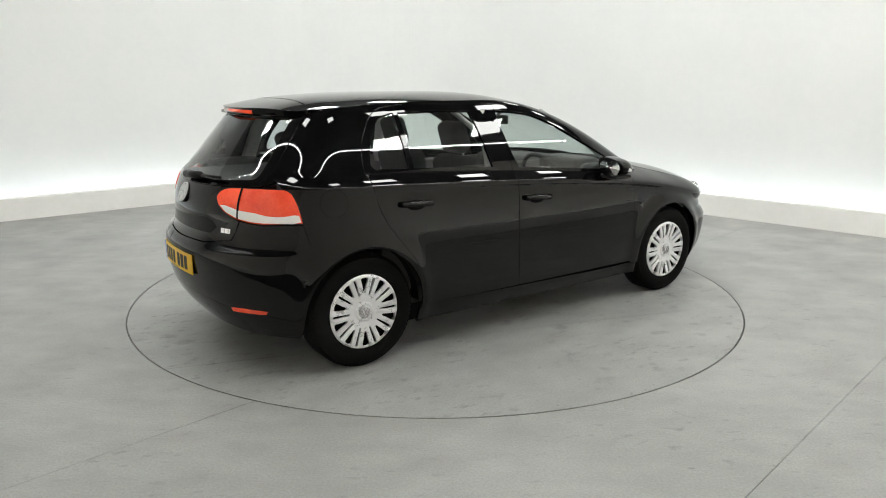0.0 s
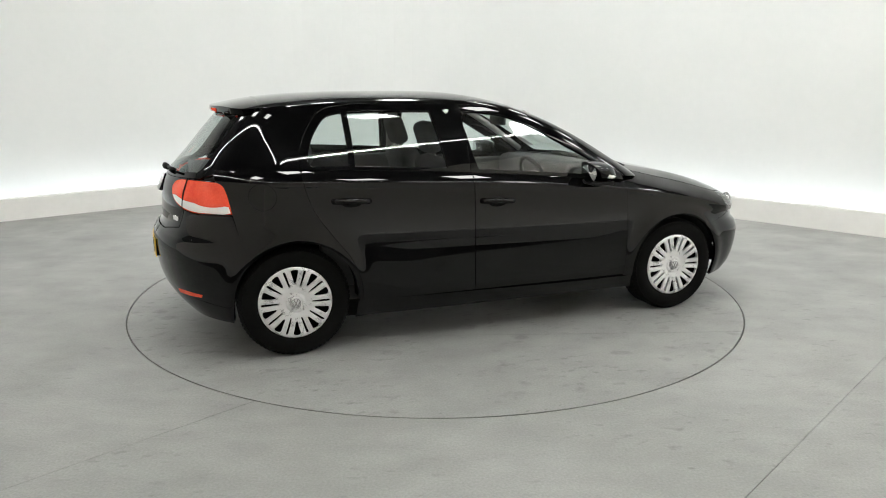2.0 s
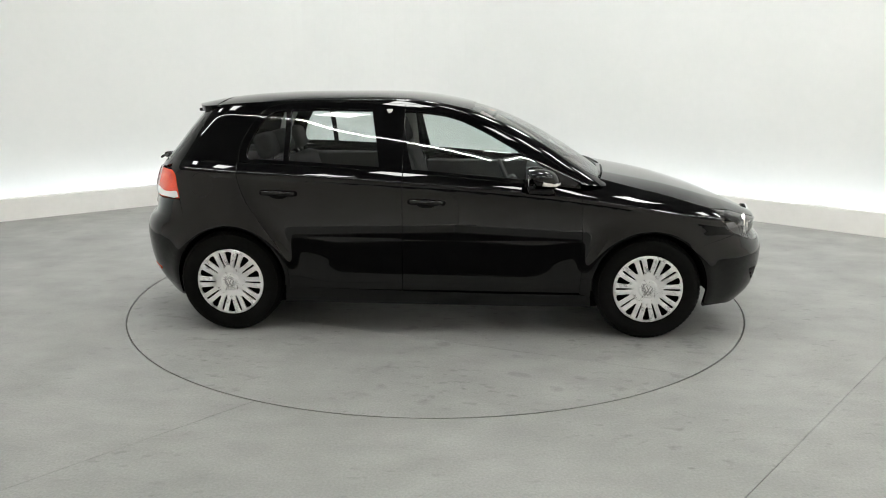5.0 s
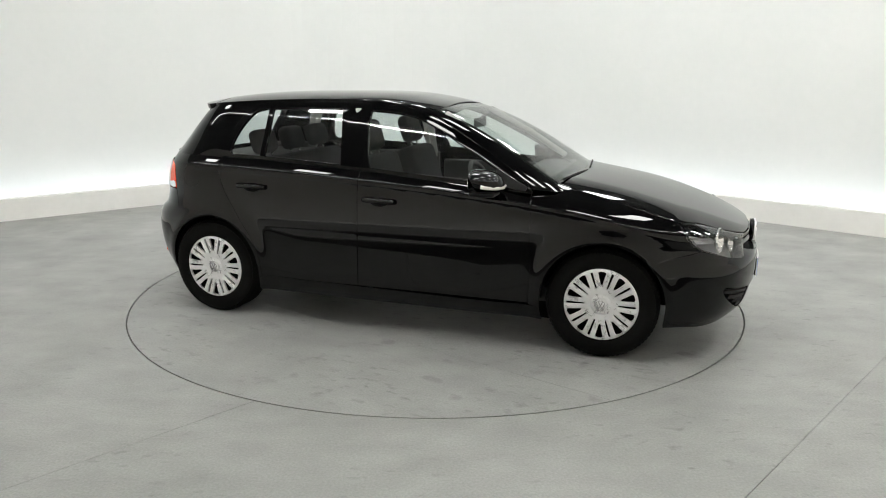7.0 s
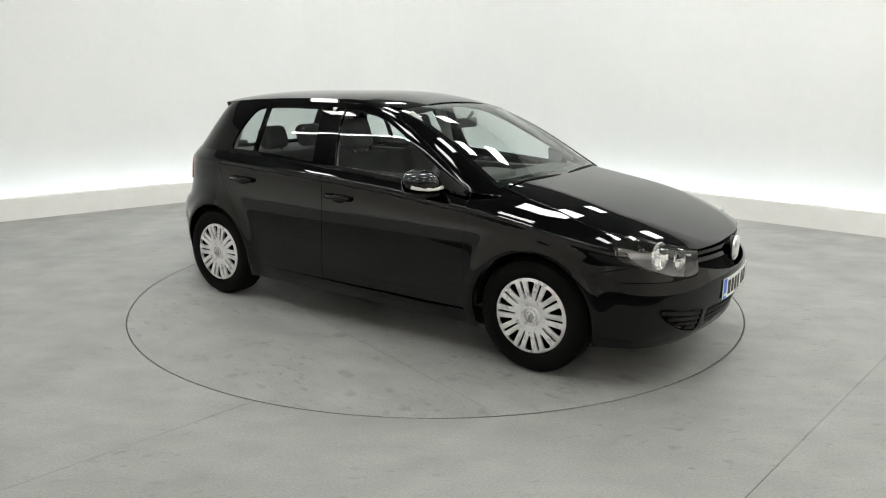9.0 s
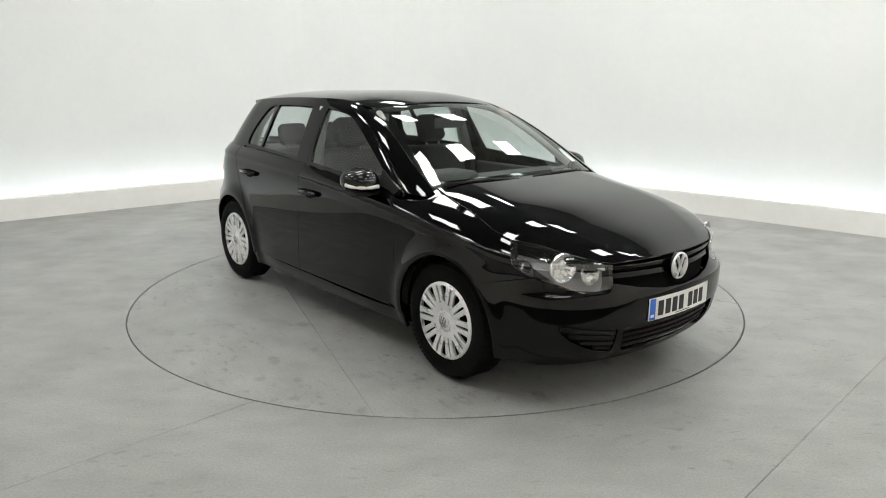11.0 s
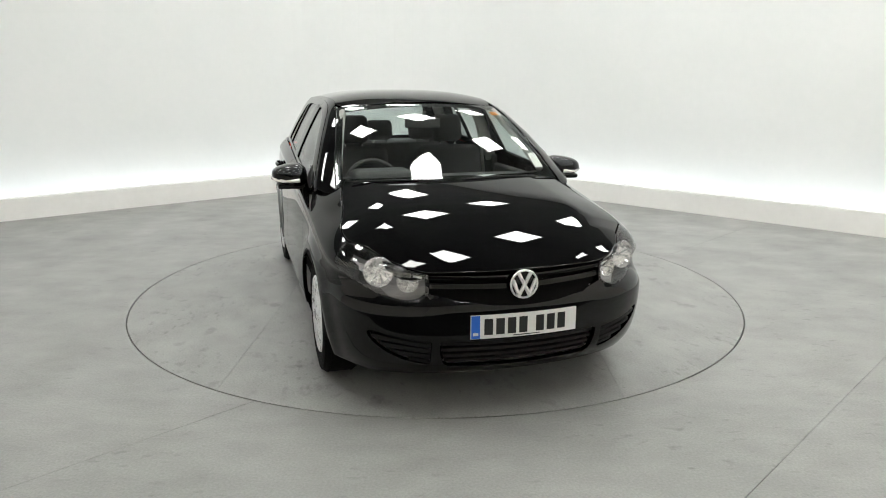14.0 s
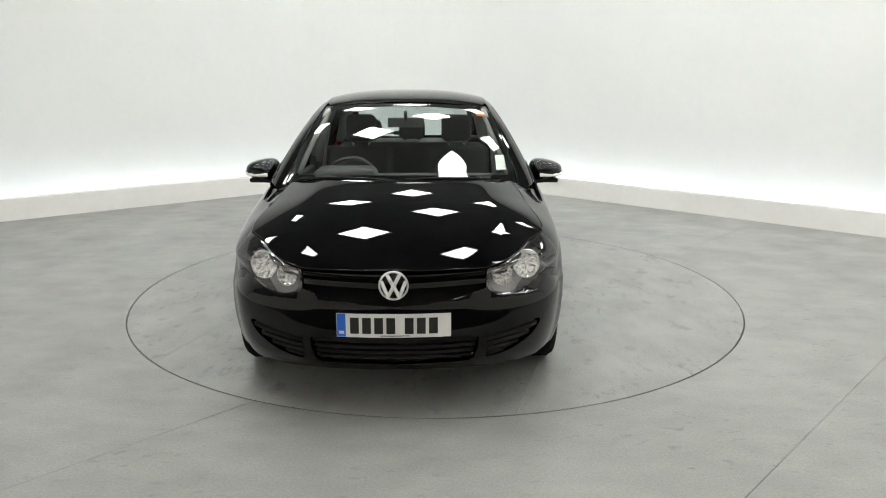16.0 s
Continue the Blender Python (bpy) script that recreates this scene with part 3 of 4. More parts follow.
def fold_rows():
    """Rows of points along the two folds of the bonnet."""
    out = []
    for x in np.arange(0.9, 2.02, 0.02):
        yb = float(np.interp(x, EDGE[:, 0], -EDGE[:, 1]))
        out += [(x, s * yb * (FOLD + o)) for s in (-1, 1) for o in (-0.05, -0.025, -0.008, 0.008, 0.025, 0.05)]
    return out


G = 0.003
RA, FA = -1.272, HUB
# shared outlines, right-hand side
REAR_EDGE = curve([(-1.214, 1.046), (-1.20, 0.95), (-1.15, 0.82), (-1.06, 0.69), (-0.965, 0.56), (-0.91, 0.43), (-0.895, 0.30)])
LAMP_OUT = curve([(1.662, 0.797), (1.678, 0.788), (1.700, 0.755), (1.722, 0.712), (1.752, 0.674), (1.80, 0.645)])
LAMP_BOTTOM = curve([(0.69, 0.622), (0.64, 0.598), (0.58, 0.583), (0.51, 0.578), (0.455, 0.590), (0.428, 0.612)])
REAR_FRAME = curve([(-0.20, 1.404), (-0.41, 1.411), (-0.745, 1.413), (-0.96, 1.402), (-1.06, 1.375), (-1.13, 1.31), (-1.185, 1.22), (-1.214, 1.13), (-1.216, 1.052)])
FRONT_FRAME = curve([(0.855, 0.965), (0.69, 1.075), (0.504, 1.185), (0.32, 1.283), (0.16, 1.352), (0.0, 1.388), (-0.20, 1.404)])
TAIL_OUT = curve([(-1.66, 0.998), (-1.634, 0.98), (-1.615, 0.92), (-1.598, 0.834)])


def screen_side(z):
    """Half width of the windscreen glass at a height."""
    return float(np.interp(z, (0.96, 1.1, 1.25, 1.38), (0.685, 0.655, 0.605, 0.555)))


def hatch_side(z):
    return float(np.interp(z, (0.98, 1.1, 1.25, 1.40), (0.62, 0.605, 0.57, 0.525)))


def build_body(car):
    # doors
    front = [(-0.197, 0.30), (-0.197, float(sill_line(-0.197)))] + line_x(sill_line, -0.19, 0.862) + [(0.867, 0.90), (0.873, 0.80), (0.880, 0.45), (0.872, 0.295)]
    for flip in (False, True):
        d = panel("front_door", lower, side_poly(front), PAINT, car, flip=flip, step=0.014, lines=crease_rows(-0.19, 0.87))
        handle(d, -0.053, 0.838, flip)
        ring = side_poly(list(FRONT_FRAME) + [(-0.20, float(sill_line(-0.2)) + 0.004)] + line_x(sill_line, -0.19, 0.86, 0.004), True)
        g = side_poly(FRONT_GLASS, True)
        panel("window_frame", cabin, ring, PAINT, d, holes=[g], lift=0.002, flip=flip, step=0.05)
        w = panel("window_glass", cabin, g, GLASS, d, lift=-0.006, flange=0, flip=flip, step=0.022)
        w.visible_shadow = False
        s = side_poly(SAIL, True)
        panel("mirror_sail", cabin, s, TRIM, d, lift=0.006, flip=flip, flange=0.01)
        rear = list(REAR_EDGE) + [(-0.203, 0.30)] + [(-0.203, float(sill_line(-0.203)))] + line_x(sill_line, -0.21, -1.21)
        d = panel("rear_door", lower, side_poly(rear), PAINT, car, flip=flip, step=0.014, lines=crease_rows(-1.2, -0.2))
        handle(d, -0.95, 0.882, flip)
        ring = side_poly(list(REAR_FRAME) + line_x(sill_line, -1.21, -0.204, 0.004) + [(-0.204, 1.40)], True)
        g1, g2 = side_poly(REAR_GLASS, True), side_poly(QUARTER_GLASS, True)
        panel("window_frame", cabin, ring, PAINT, d, holes=[g1, g2], lift=0.002, flip=flip, step=0.05)
        for nm, g in (("window_glass", g1), ("quarter_glass", g2)):
            w = panel(nm, cabin, g, GLASS, d, lift=-0.006, flange=0, flip=flip, step=0.022)
            w.visible_shadow = False
        # front wing
        wing = [(0.876, 0.285), (0.884, 0.45), (0.877, 0.80), (0.871, 0.905), (0.868, 0.955), (0.845, 0.998)] + line_x(fender_edge, 0.86, 1.652, -G) + [(x - G, z) for x, z in LAMP_OUT] + [(1.64, 0.606), (1.54, 0.575)] + arc(FA, 45, 187) + [(0.93, 0.275)]
        panel("front_wing", lower, side_poly(wing), PAINT, car, flip=flip, step=0.012, bevel=0.004, lines=crease_rows(0.88, 1.7))
        # rear wing, with the round fuel flap on the right
        quarter = [(x - G * 1.6, z) for x, z in reversed(REAR_EDGE)] + line_x(sill_line, -1.225, -1.68, 0.0) + [(-1.67, 1.012)] + [(x + G, z) for x, z in TAIL_OUT] + [(-1.57, 0.72), (-1.525, 0.575)] + arc(RA, 135, -8)
        flap = [(-1.435 + 0.075 * math.cos(a), 0.925 + 0.075 * math.sin(a)) for a in np.linspace(0, 2 * math.pi, 40)[:-1]]
        holes = [] if flip else [side_poly(flap + flap[:1])]
        panel("rear_wing", lower, side_poly(quarter), PAINT, car, holes=holes, flip=flip, step=0.014, lines=crease_rows(-1.66, -1.2))
        if not flip:
            flap2 = [(-1.435 + 0.072 * math.cos(a), 0.925 + 0.072 * math.sin(a)) for a in np.linspace(0, 2 * math.pi, 40)]
            panel("fuel_flap", lower, side_poly(flap2), PAINT, car, step=0.02)
        # sill
        sl = [(-0.94, 0.19), (-0.93, 0.293), (0.94, 0.27), (0.95, 0.19)]
        panel("sill", lower, side_poly(sl + sl[:1]), PAINT, car, lift=-0.008, flip=flip)
        # roof side with pillars, from the windscreen to the tailgate
        up = [(c_side(x, float(rail(x))), float(rail(x))) for x in np.linspace(-1.42, 0.10, 50)]
        up += [(c_end(screen_side(z) + 0.006, z), z) for z in np.linspace(1.375, 0.925, 32)]
        up += [(c_side(0.868, 0.945), 0.945)]
        up += [(c_side(x + G, z + G), z + G) for x, z in FRONT_FRAME] + [(c_side(x - G, z + G), z + G) for x, z in REAR_FRAME[1:]]
        up += [(c_side(x, float(sill_line(x)) - 0.015), float(sill_line(x)) - 0.015) for x in np.linspace(-1.222, -1.66, 18)]
        up += [(c_end(hatch_side(z), z, False), z) for z in np.linspace(1.02, 1.388, 24)]
        panel("roof_pillar", cabin, up, PAINT, car, flip=flip, step=0.016)
        # arch liners
        for cx in (RA, FA):
            bm = bmesh.new()
            rows = [[bm.verts.new((cx + 0.352 * math.cos(a), y, 0.325 + 0.352 * math.sin(a))) for a in np.linspace(radians(-2), radians(182), 30)] for y in (-0.825, -0.50)]
            for i in range(29):
                bm.faces.new((rows[0][i], rows[0][i + 1], rows[1][i + 1], rows[1][i]))
            bm.faces.new(rows[1])
            if flip:
                bmesh.ops.scale(bm, vec=(1, -1, 1), verts=bm.verts[:])
            part("arch_liner", bm, GAP, car)
    # bonnet
    right = [(x, -y) for x, y in zip(EDGE[:, 0], -EDGE[:, 1] - 0.004)]
    right = [(x, y) for x, y in right if x > 0.86]
    right = [(x - 0.004 * smooth01((x - 1.6) / 0.1), y) for x, y in right]
    back = [(1.06 - 0.20 * (y / 0.70) ** 2, y) for y in np.linspace(0.0, -0.695, 16)]
    half = back + right
    loop = half + [(x, -y) for x, y in reversed(half)]
    panel("bonnet", bonnet_surface, loop, PAINT, car, qs=1.0, step=0.022, flange=0.025, bevel=0.005, lines=fold_rows(), label="long black bonnet with soft creases")
    # scuttle below the windscreen
    cow = [(1.16 - 0.24 * (y / 0.70) ** 2, y) for y in np.linspace(-0.69, 0.69, 24)] + [(0.98 - 0.24 * (y / 0.70) ** 2, y) for y in np.linspace(0.69, -0.69, 24)]
    panel("scuttle", bonnet_surface, cow, TRIM, car, qs=1.0, lift=-0.03, flange=0.01)
    # windscreen
    side = [(c_end(screen_side(z), z), z) for z in np.linspace(0.965, 1.375, 24)]
    topz = [(c_end(y, 1.405 - 0.03 * (y / 0.555) ** 2), 1.405 - 0.03 * (y / 0.555) ** 2) for y in np.linspace(0.55, 0, 16)]
    scr = full(side + topz)
    w = panel("windscreen", cabin, scr, SCREEN, car, lift=-0.006, flange=0, step=0.022, label="large curved tinted windscreen")
    w.visible_shadow = False
    ins = [(c_end(screen_side(z) - 0.035, z), z) for z in np.linspace(1.0, 1.35, 20)] + [(c_end(y, 1.385 - 0.035 * (y / 0.52) ** 2), 1.385 - 0.035 * (y / 0.52) ** 2) for y in np.linspace(0.50, 0, 14)]
    panel("windscreen_border", cabin, scr, GLOSSTRIM, car, holes=[full(ins)], lift=-0.009, flange=0)
    # roof
    re = [(x, -(float(np.interp(x, RX, RY)) - 0.004)) for x in np.linspace(-1.40, 0.10, 40)]
    fr = []
    for y in np.linspace(0.55, 0, 16):
        z = 1.405 - 0.03 * (y / 0.555) ** 2
        fr.append((float(cabin(c_end(y, z), z)[0]) - 0.004, -y))
    fr = [p for p in fr if abs(p[1]) < abs(re[-1][1]) - 0.01]
    half = re + fr
    panel("roof", roof_surface, half + [(x, -y) for x, y in reversed(half)], PAINT, car, qs=1.0, flange=0.02, label="smooth black roof")
    # roof spoiler
    sp = [(-1.404, -y) for y in np.linspace(0, float(np.interp(-1.404, RX, RY)) - 0.005, 12)]
    sp += [(-1.47, -0.530), (-1.51, -0.500)] + [(-1.645 + 0.11 * (y / 0.47) ** 2, -y) for y in np.linspace(0.46, 0, 14)]
    spl = panel("spoiler", roof_surface, sp + [(x, -y) for x, y in reversed(sp)], PAINT, car, qs=1.0, flange=0.035, label="roof spoiler above the tailgate")
    part("brake_light", tube_bm([(-1.617, -0.22, 1.374), (-1.634, -0.1, 1.376), (-1.641, 0, 1.377), (-1.634, 0.1, 1.376), (-1.617, 0.22, 1.374)], 0.009, 8, 1.3), RED, spl, "red high-level brake light")
    part("spoiler_underside", box_bm(-1.585, -1.42, -0.40, 0.40, 1.350, 1.370, 0.008), GLOSSTRIM, spl)
    # tailgate
    tg = [(c_end(0, 0.995, False), 0.995)] + [(c_end(y, 0.995 + 0.02 * (y / 0.6) ** 2, False), 0.995 + 0.02 * (y / 0.6) ** 2) for y in np.linspace(0.05, 0.60, 12)]
    tg += [(c_end(hatch_side(z) - 0.005, z, False), z) for z in np.linspace(1.03, 1.375, 20)] + [(c_end(y, 1.375, False), 1.375) for y in np.linspace(0.50, 0, 12)]
    wn = [(c_end(y, 1.022 + 0.02 * (y / 0.55) ** 2, False), 1.022 + 0.02 * (y / 0.55) ** 2) for y in np.linspace(0, 0.545, 14)]
    wn += [(c_end(hatch_side(z) - 0.05, z, False), z) for z in np.linspace(1.06, 1.33, 16)] + [(c_end(y, 1.352, False), 1.352) for y in np.linspace(0.47, 0, 12)]
    gate = panel("tailgate", lower, tail_half(), PAINT, car)
    panel("window_surround", cabin, full(tg, False), PAINT, gate, holes=[full(wn, False)])
    w = panel("rear_window", cabin, full(wn, False), PRIVACY, gate, lift=-0.004, flange=0, label="dark tinted rear window")
    w.visible_shadow = False
    part("wiper", merged(tube_bm([(-1.935, 0.03, 1.028), (-1.932, -0.08, 1.036), (-1.918, -0.20, 1.044)], 0.017, 8, 1.2), tube_bm([(-1.925, -0.14, 1.040), (-1.895, -0.30, 1.046), (-1.872, -0.38, 1.046)], 0.008)), TRIM, gate, "rear wiper")
    # bumpers
    fb = [(1.632, 0.21), (1.64, 0.325)] + arc(FA, 0, 45)[1:] + [(1.64, 0.603), (1.80, 0.639)]
    pts = side_poly(fb) + run(LAMP_BOTTOM, lambda y, z: (q_end(y, z - G), z - G)) + run([(0.40, 0.603), (0.30, 0.582), (0.15, 0.560), (0, 0.552)], end_f)
    low = run([(0, 0.212), (0.40, 0.205), (0.70, 0.20)], end_f)
    lowq = [(4 - q, z) for q, z in reversed(low)] + low
    poly = pts + [(4 - q, z) for q, z in reversed(pts)] + lowq
    c0 = run([(0, 0.398), (0.37, 0.398), (0.392, 0.388), (0.392, 0.34), (0.372, 0.275), (0.345, 0.256), (0, 0.246)], end_f)
    ch = c0 + [(4 - q, z) for q, z in reversed(c0)]
    sh = run(curve([(0.425, 0.392), (0.56, 0.410), (0.675, 0.436)]) + curve([(0.695, 0.432), (0.698, 0.412), (0.66, 0.362), (0.58, 0.310), (0.50, 0.280), (0.435, 0.266)]) + [(0.425, 0.28), (0.425, 0.392)], end_f)
    fbp = panel("front_bumper", lower, poly, PAINT, car, holes=[ch, sh, [(4 - q, z) for q, z in sh]], label="black front bumper with lower grilles")
    panel("lower_grille", lower, ch, GAP, fbp, lift=-0.05, flange=0)
    for k in range(4):
        z = 0.270 + 0.032 * k
        e = 0.362 + 0.008 * k
        s = run([(0, z), (e, z), (e, z + 0.014), (0, z + 0.014)], end_f)
        panel("grille_slat", lower, s + [(4 - q, zz) for q, zz in reversed(s)], TRIM, fbp, lift=-0.018, flange=0.02)
    for flip in (False, True):
        panel("fog_grille", lower, sh, GAP, fbp, lift=-0.03, flange=0, flip=flip)
        for z0, z1, a, b in ((0.275, 0.291, 0.432, 0.52), (0.304, 0.325, 0.432, 0.59), (0.333, 0.361, 0.432, 0.645), (0.362, 0.398, 0.432, 0.684)):
            s = run([(a, z0), (b, z1), (b, z1 + 0.017), (a, z0 + 0.017), (a, z0)], end_f)
            panel("grille_slat", lower, s, TRIM, fbp, lift=-0.005, flange=0.02, flip=flip)
    # upper grille
    g0 = run([(0, 0.703), (0.425, 0.700), (0.432, 0.66), (0.425, 0.612), (0.40, 0.606), (0.30, 0.585), (0.15, 0.563), (0, 0.555)], end_f)
    gr = panel("grille", lower, g0 + [(4 - q, z) for q, z in reversed(g0)], GAP, car, lift=-0.04, flange=0, label="black slatted grille between the headlamps")
    for z0, z1, h in ((0.665, 0.670, 0.020), (0.625, 0.634, 0.020)):
        s = run([(0, z0), (0.425, z1), (0.425, z1 + h), (0, z0 + h)], end_f)
        panel("grille_slat", lower, s + [(4 - q, zz) for q, zz in reversed(s)], GLOSSTRIM, gr, lift=-0.008, flange=0.025)
    # rear bumper
    rb = [(-1.628, 0.21), (-1.624, 0.325)] + [(x, z) for x, z in reversed(arc(RA, 135, 180))][1:] + [(-1.572, 0.72), (-1.60, 0.822)]
    pts = side_poly(rb) + run([(0.66, 0.815), (0.60, 0.822), (0.545, 0.83), (0.53, 0.79), (0.50, 0.725), (0.30, 0.694), (0, 0.69)], end_r)
    low = run([(0, 0.215), (0.40, 0.21), (0.72, 0.21)], end_r)
    poly = pts + [(-2 - q, z) for q, z in reversed(pts)] + [(-2 - q, z) for q, z in reversed(low)] + low
    rbp = panel("rear_bumper", lower, poly, PAINT, car, label="black rear bumper")
    for flip in (False, True):
        s = run([(0.52, 0.352), (0.70, 0.358), (0.712, 0.374), (0.60, 0.378), (0.52, 0.372), (0.52, 0.352)], end_r)
        panel("reflector", lower, s, RED, rbp, lift=0.003, flange=0.006, flip=flip, label="red rear reflector")
    number_plate(car, 2.144, 0.465, PLATEWHITE, 1)
    number_plate(car, -2.036, 0.565, PLATEYELLOW, -1)
    badge(car, 2.110, 0.645, 0.069, 1)
    badge(gate, -1.958, 0.93, 0.058, -1, 23)
    for a, b in ((0.425, 0.447), (0.452, 0.474), (0.479, 0.488)):
        panel("model_bar", lower, run([(a, 0.762), (b, 0.762), (b, 0.786), (a, 0.786), (a, 0.762)], end_r), CHROME, gate, lift=0.004, flange=0.003)


def end_f(y, z):
    return q_end(y, z), z


def end_r(y, z):
    return q_end(y, z, False), z


TAIL_TOP = curve([(0.375, 0.952), (0.395, 0.976), (0.44, 0.992), (0.52, 0.998), (0.60, 1.000)])
TAIL_BOT = curve([(0.66, 0.828), (0.60, 0.832), (0.53, 0.845), (0.45, 0.875), (0.395, 0.915), (0.375, 0.952)])
TAIL_IN = [(0.45, 0.87), (0.39, 0.91), (0.37, 0.952), (0.39, 0.982)]
FRONT_GLASS = [(-0.150, 1.028), (-0.175, 1.12), (-0.215, 1.35)] + curve([(-0.195, 1.365), (-0.05, 1.355), (0.10, 1.328), (0.25, 1.268), (0.42, 1.178), (0.60, 1.078), (0.66, 1.04)]) + [(0.66, 0.958)] + line_x(sill_line, 0.64, -0.15, 0.022)
SAIL = [(0.655, 0.965), (0.655, 1.047), (0.84, 0.955), (0.83, 0.935), (0.655, 0.965)]
REAR_GLASS = [(-0.345, 1.042), (-0.37, 1.20), (-0.405, 1.37), (-0.70, 1.374), (-0.912, 1.368), (-0.905, 1.20), (-0.905, 1.065)] + line_x(sill_line, -0.90, -0.345, 0.022)
QUARTER_GLASS = [(-0.935, 1.066), (-0.935, 1.20), (-0.942, 1.366)] + curve([(-0.96, 1.366), (-1.04, 1.345), (-1.10, 1.28), (-1.145, 1.20), (-1.17, 1.12), (-1.165, 1.085), (-1.14, 1.068)]) + line_x(sill_line, -1.12, -0.94, 0.022)


def tail_half():
    pts = run([(0.0, 0.696), (0.30, 0.70), (0.495, 0.731), (0.525, 0.79), (0.535, 0.832)] + TAIL_IN + [(0.44, 0.998), (0.58, 1.006)] + [(y, 0.991 + 0.02 * (y / 0.6) ** 2) for y in np.linspace(0.56, 0, 8)], end_r)
    k = next(i for i, p in enumerate(pts) if i > 20 and abs(p[0] + 1) < 1e-6) if any(abs(p[0] + 1) < 1e-6 for p in pts[21:]) else len(pts) - 1
    return pts[:k + 1] + [(-2 - q, z) for q, z in reversed(pts[:k + 1])]


def handle(door, x, z, flip):
    s = 1 if flip else -1
    y0 = float(half_width(x, z))
    a = tube_bm([(x - 0.105, s * (y0 + 0.004), z + 0.004), (x - 0.09, s * (y0 + 0.028), z + 0.006), (x, s * (y0 + 0.036), z + 0.004), (x + 0.09, s * (y0 + 0.028), z), (x + 0.105, s * (y0 + 0.004), z - 0.002)], 0.011, 10, 1.35)
    part("handle", a, PAINT, door)
    # shallow near-black oval behind the grip: the hollow's shade as colour, no hollow cut
    b = lathe_bm([(0.001, 0.0), (0.035, 0.001), (0.038, 0.004), (0.030, 0.006)], 24, "y")
    transformed(b, Matrix.Translation((x, s * y0, z - 0.006)) @ Matrix.Diagonal((1.6, s, 0.75, 1)))
    part("handle_recess", b, GAP, door)


def headlamp(car, flip):
    pts = side_poly(LAMP_OUT) + run(LAMP_BOTTOM, end_f) + run([(0.428, 0.66), (0.432, 0.699)] + [(y, bonnet_front_z(y) - 0.005) for y in np.linspace(0.44, 0.655, 12)], end_f)
    h = panel("headlamp", lower, pts, HOUSING, car, lift=-0.085, flange=0, flip=flip, label="clear headlamp with two round reflectors")
    side = panel("lamp_rim", lower, pts, GLOSSTRIM, h, holes=[[tuple(np.array(p) * 0.94 + np.mean(pts, 0) * 0.06) for p in pts]], lift=-0.004, flange=0.07, flip=flip, step=0.02)
    lens = panel("lens", lower, pts, LENS, h, lift=0.0, flange=0, flip=flip)
    lens.visible_shadow = False
    for y, z, r, d in ((0.645, 0.712, 0.066, 0.036), (0.520, 0.652, 0.049, 0.030)):
        q = q_end(y, z)
        p = lower(q, z)
        n = normals_of(lower, np.array([[q, z]]))[0]
        s = 1 if flip else -1
        at = p - n * d
        at[1] = s * abs(at[1])
        face = Vector((0.75 + n[0] * 0.25, s * abs(n[1]) * 0.55, 0.06)).normalized()
        m = Matrix.Translation(at) @ face.to_track_quat("X", "Z").to_matrix().to_4x4()
        b = lathe_bm([(r * 1.08, -0.004), (r * 1.03, 0.004), (r * 0.97, -0.004), (r * 0.8, -0.015), (r * 0.55, -0.024), (r * 0.3, -0.029), (r * 0.001, -0.030)], 28, "x", capped=False)
        rng = random.Random(7)
        for v in b.verts:
            if v.co.x < -0.006:
                v.co.x += rng.uniform(-0.0035, 0.0035)
        part("reflector_bowl", transformed(b, m), BOWL, h, "faceted silver reflector bowl", smooth=False)
        bulb = lathe_bm([(0.001, -0.004), (0.007, -0.006), (0.010, -0.012), (0.010, -0.032), (0.001, -0.032)], 16, "x")
        part("bulb_cap", transformed(bulb, m), CHROME, h)
    s = -1 if not flip else 1
    p = [lower(q_end(y, z), z) for y, z in ((0.655, 0.775), (0.58, 0.735), (0.50, 0.705), (0.45, 0.685))]
    part("lamp_blade", tube_bm([(a[0] - 0.03, s * abs(a[1]), a[2] - 0.012) for a in p], 0.006, 8), ALLOY, h)


def tail_lamp(car, flip):
    top = run(TAIL_TOP, end_r)
    out = [(q_side(x, z), z) for x, z in TAIL_OUT]
    bot = run(TAIL_BOT, end_r)
    poly = top + out + bot
    body = panel("tail_lamp", lower, poly, RED, car, lift=0.004, flange=0.03, flip=flip, label="red tail lamp with a clear lower strip")
    panel("lamp_back", lower, poly, GAP, body, lift=-0.03, flange=0, flip=flip)
    strip = run([(0.41, 0.905), (0.455, 0.905), (0.53, 0.888), (0.62, 0.880)], end_r) + [(q_side(-1.63, 0.874), 0.874), (q_side(-1.612, 0.872), 0.872), (q_side(-1.604, 0.842), 0.842), (q_side(-1.64, 0.833), 0.833)] + run([(0.66, 0.834), (0.60, 0.838), (0.53, 0.851), (0.46, 0.876), (0.415, 0.905)], end_r)
    panel("clear_strip", lower, strip, WHITELENS, body, lift=0.0065, flange=0.004, flip=flip, step=0.02)
    seam = run([(0.522, 1.006), (0.528, 1.006), (0.538, 0.848), (0.530, 0.848), (0.522, 1.006)], end_r)
    panel("lamp_seam", lower, seam, GAP, body, lift=0.0075, flange=0.002, flip=flip)


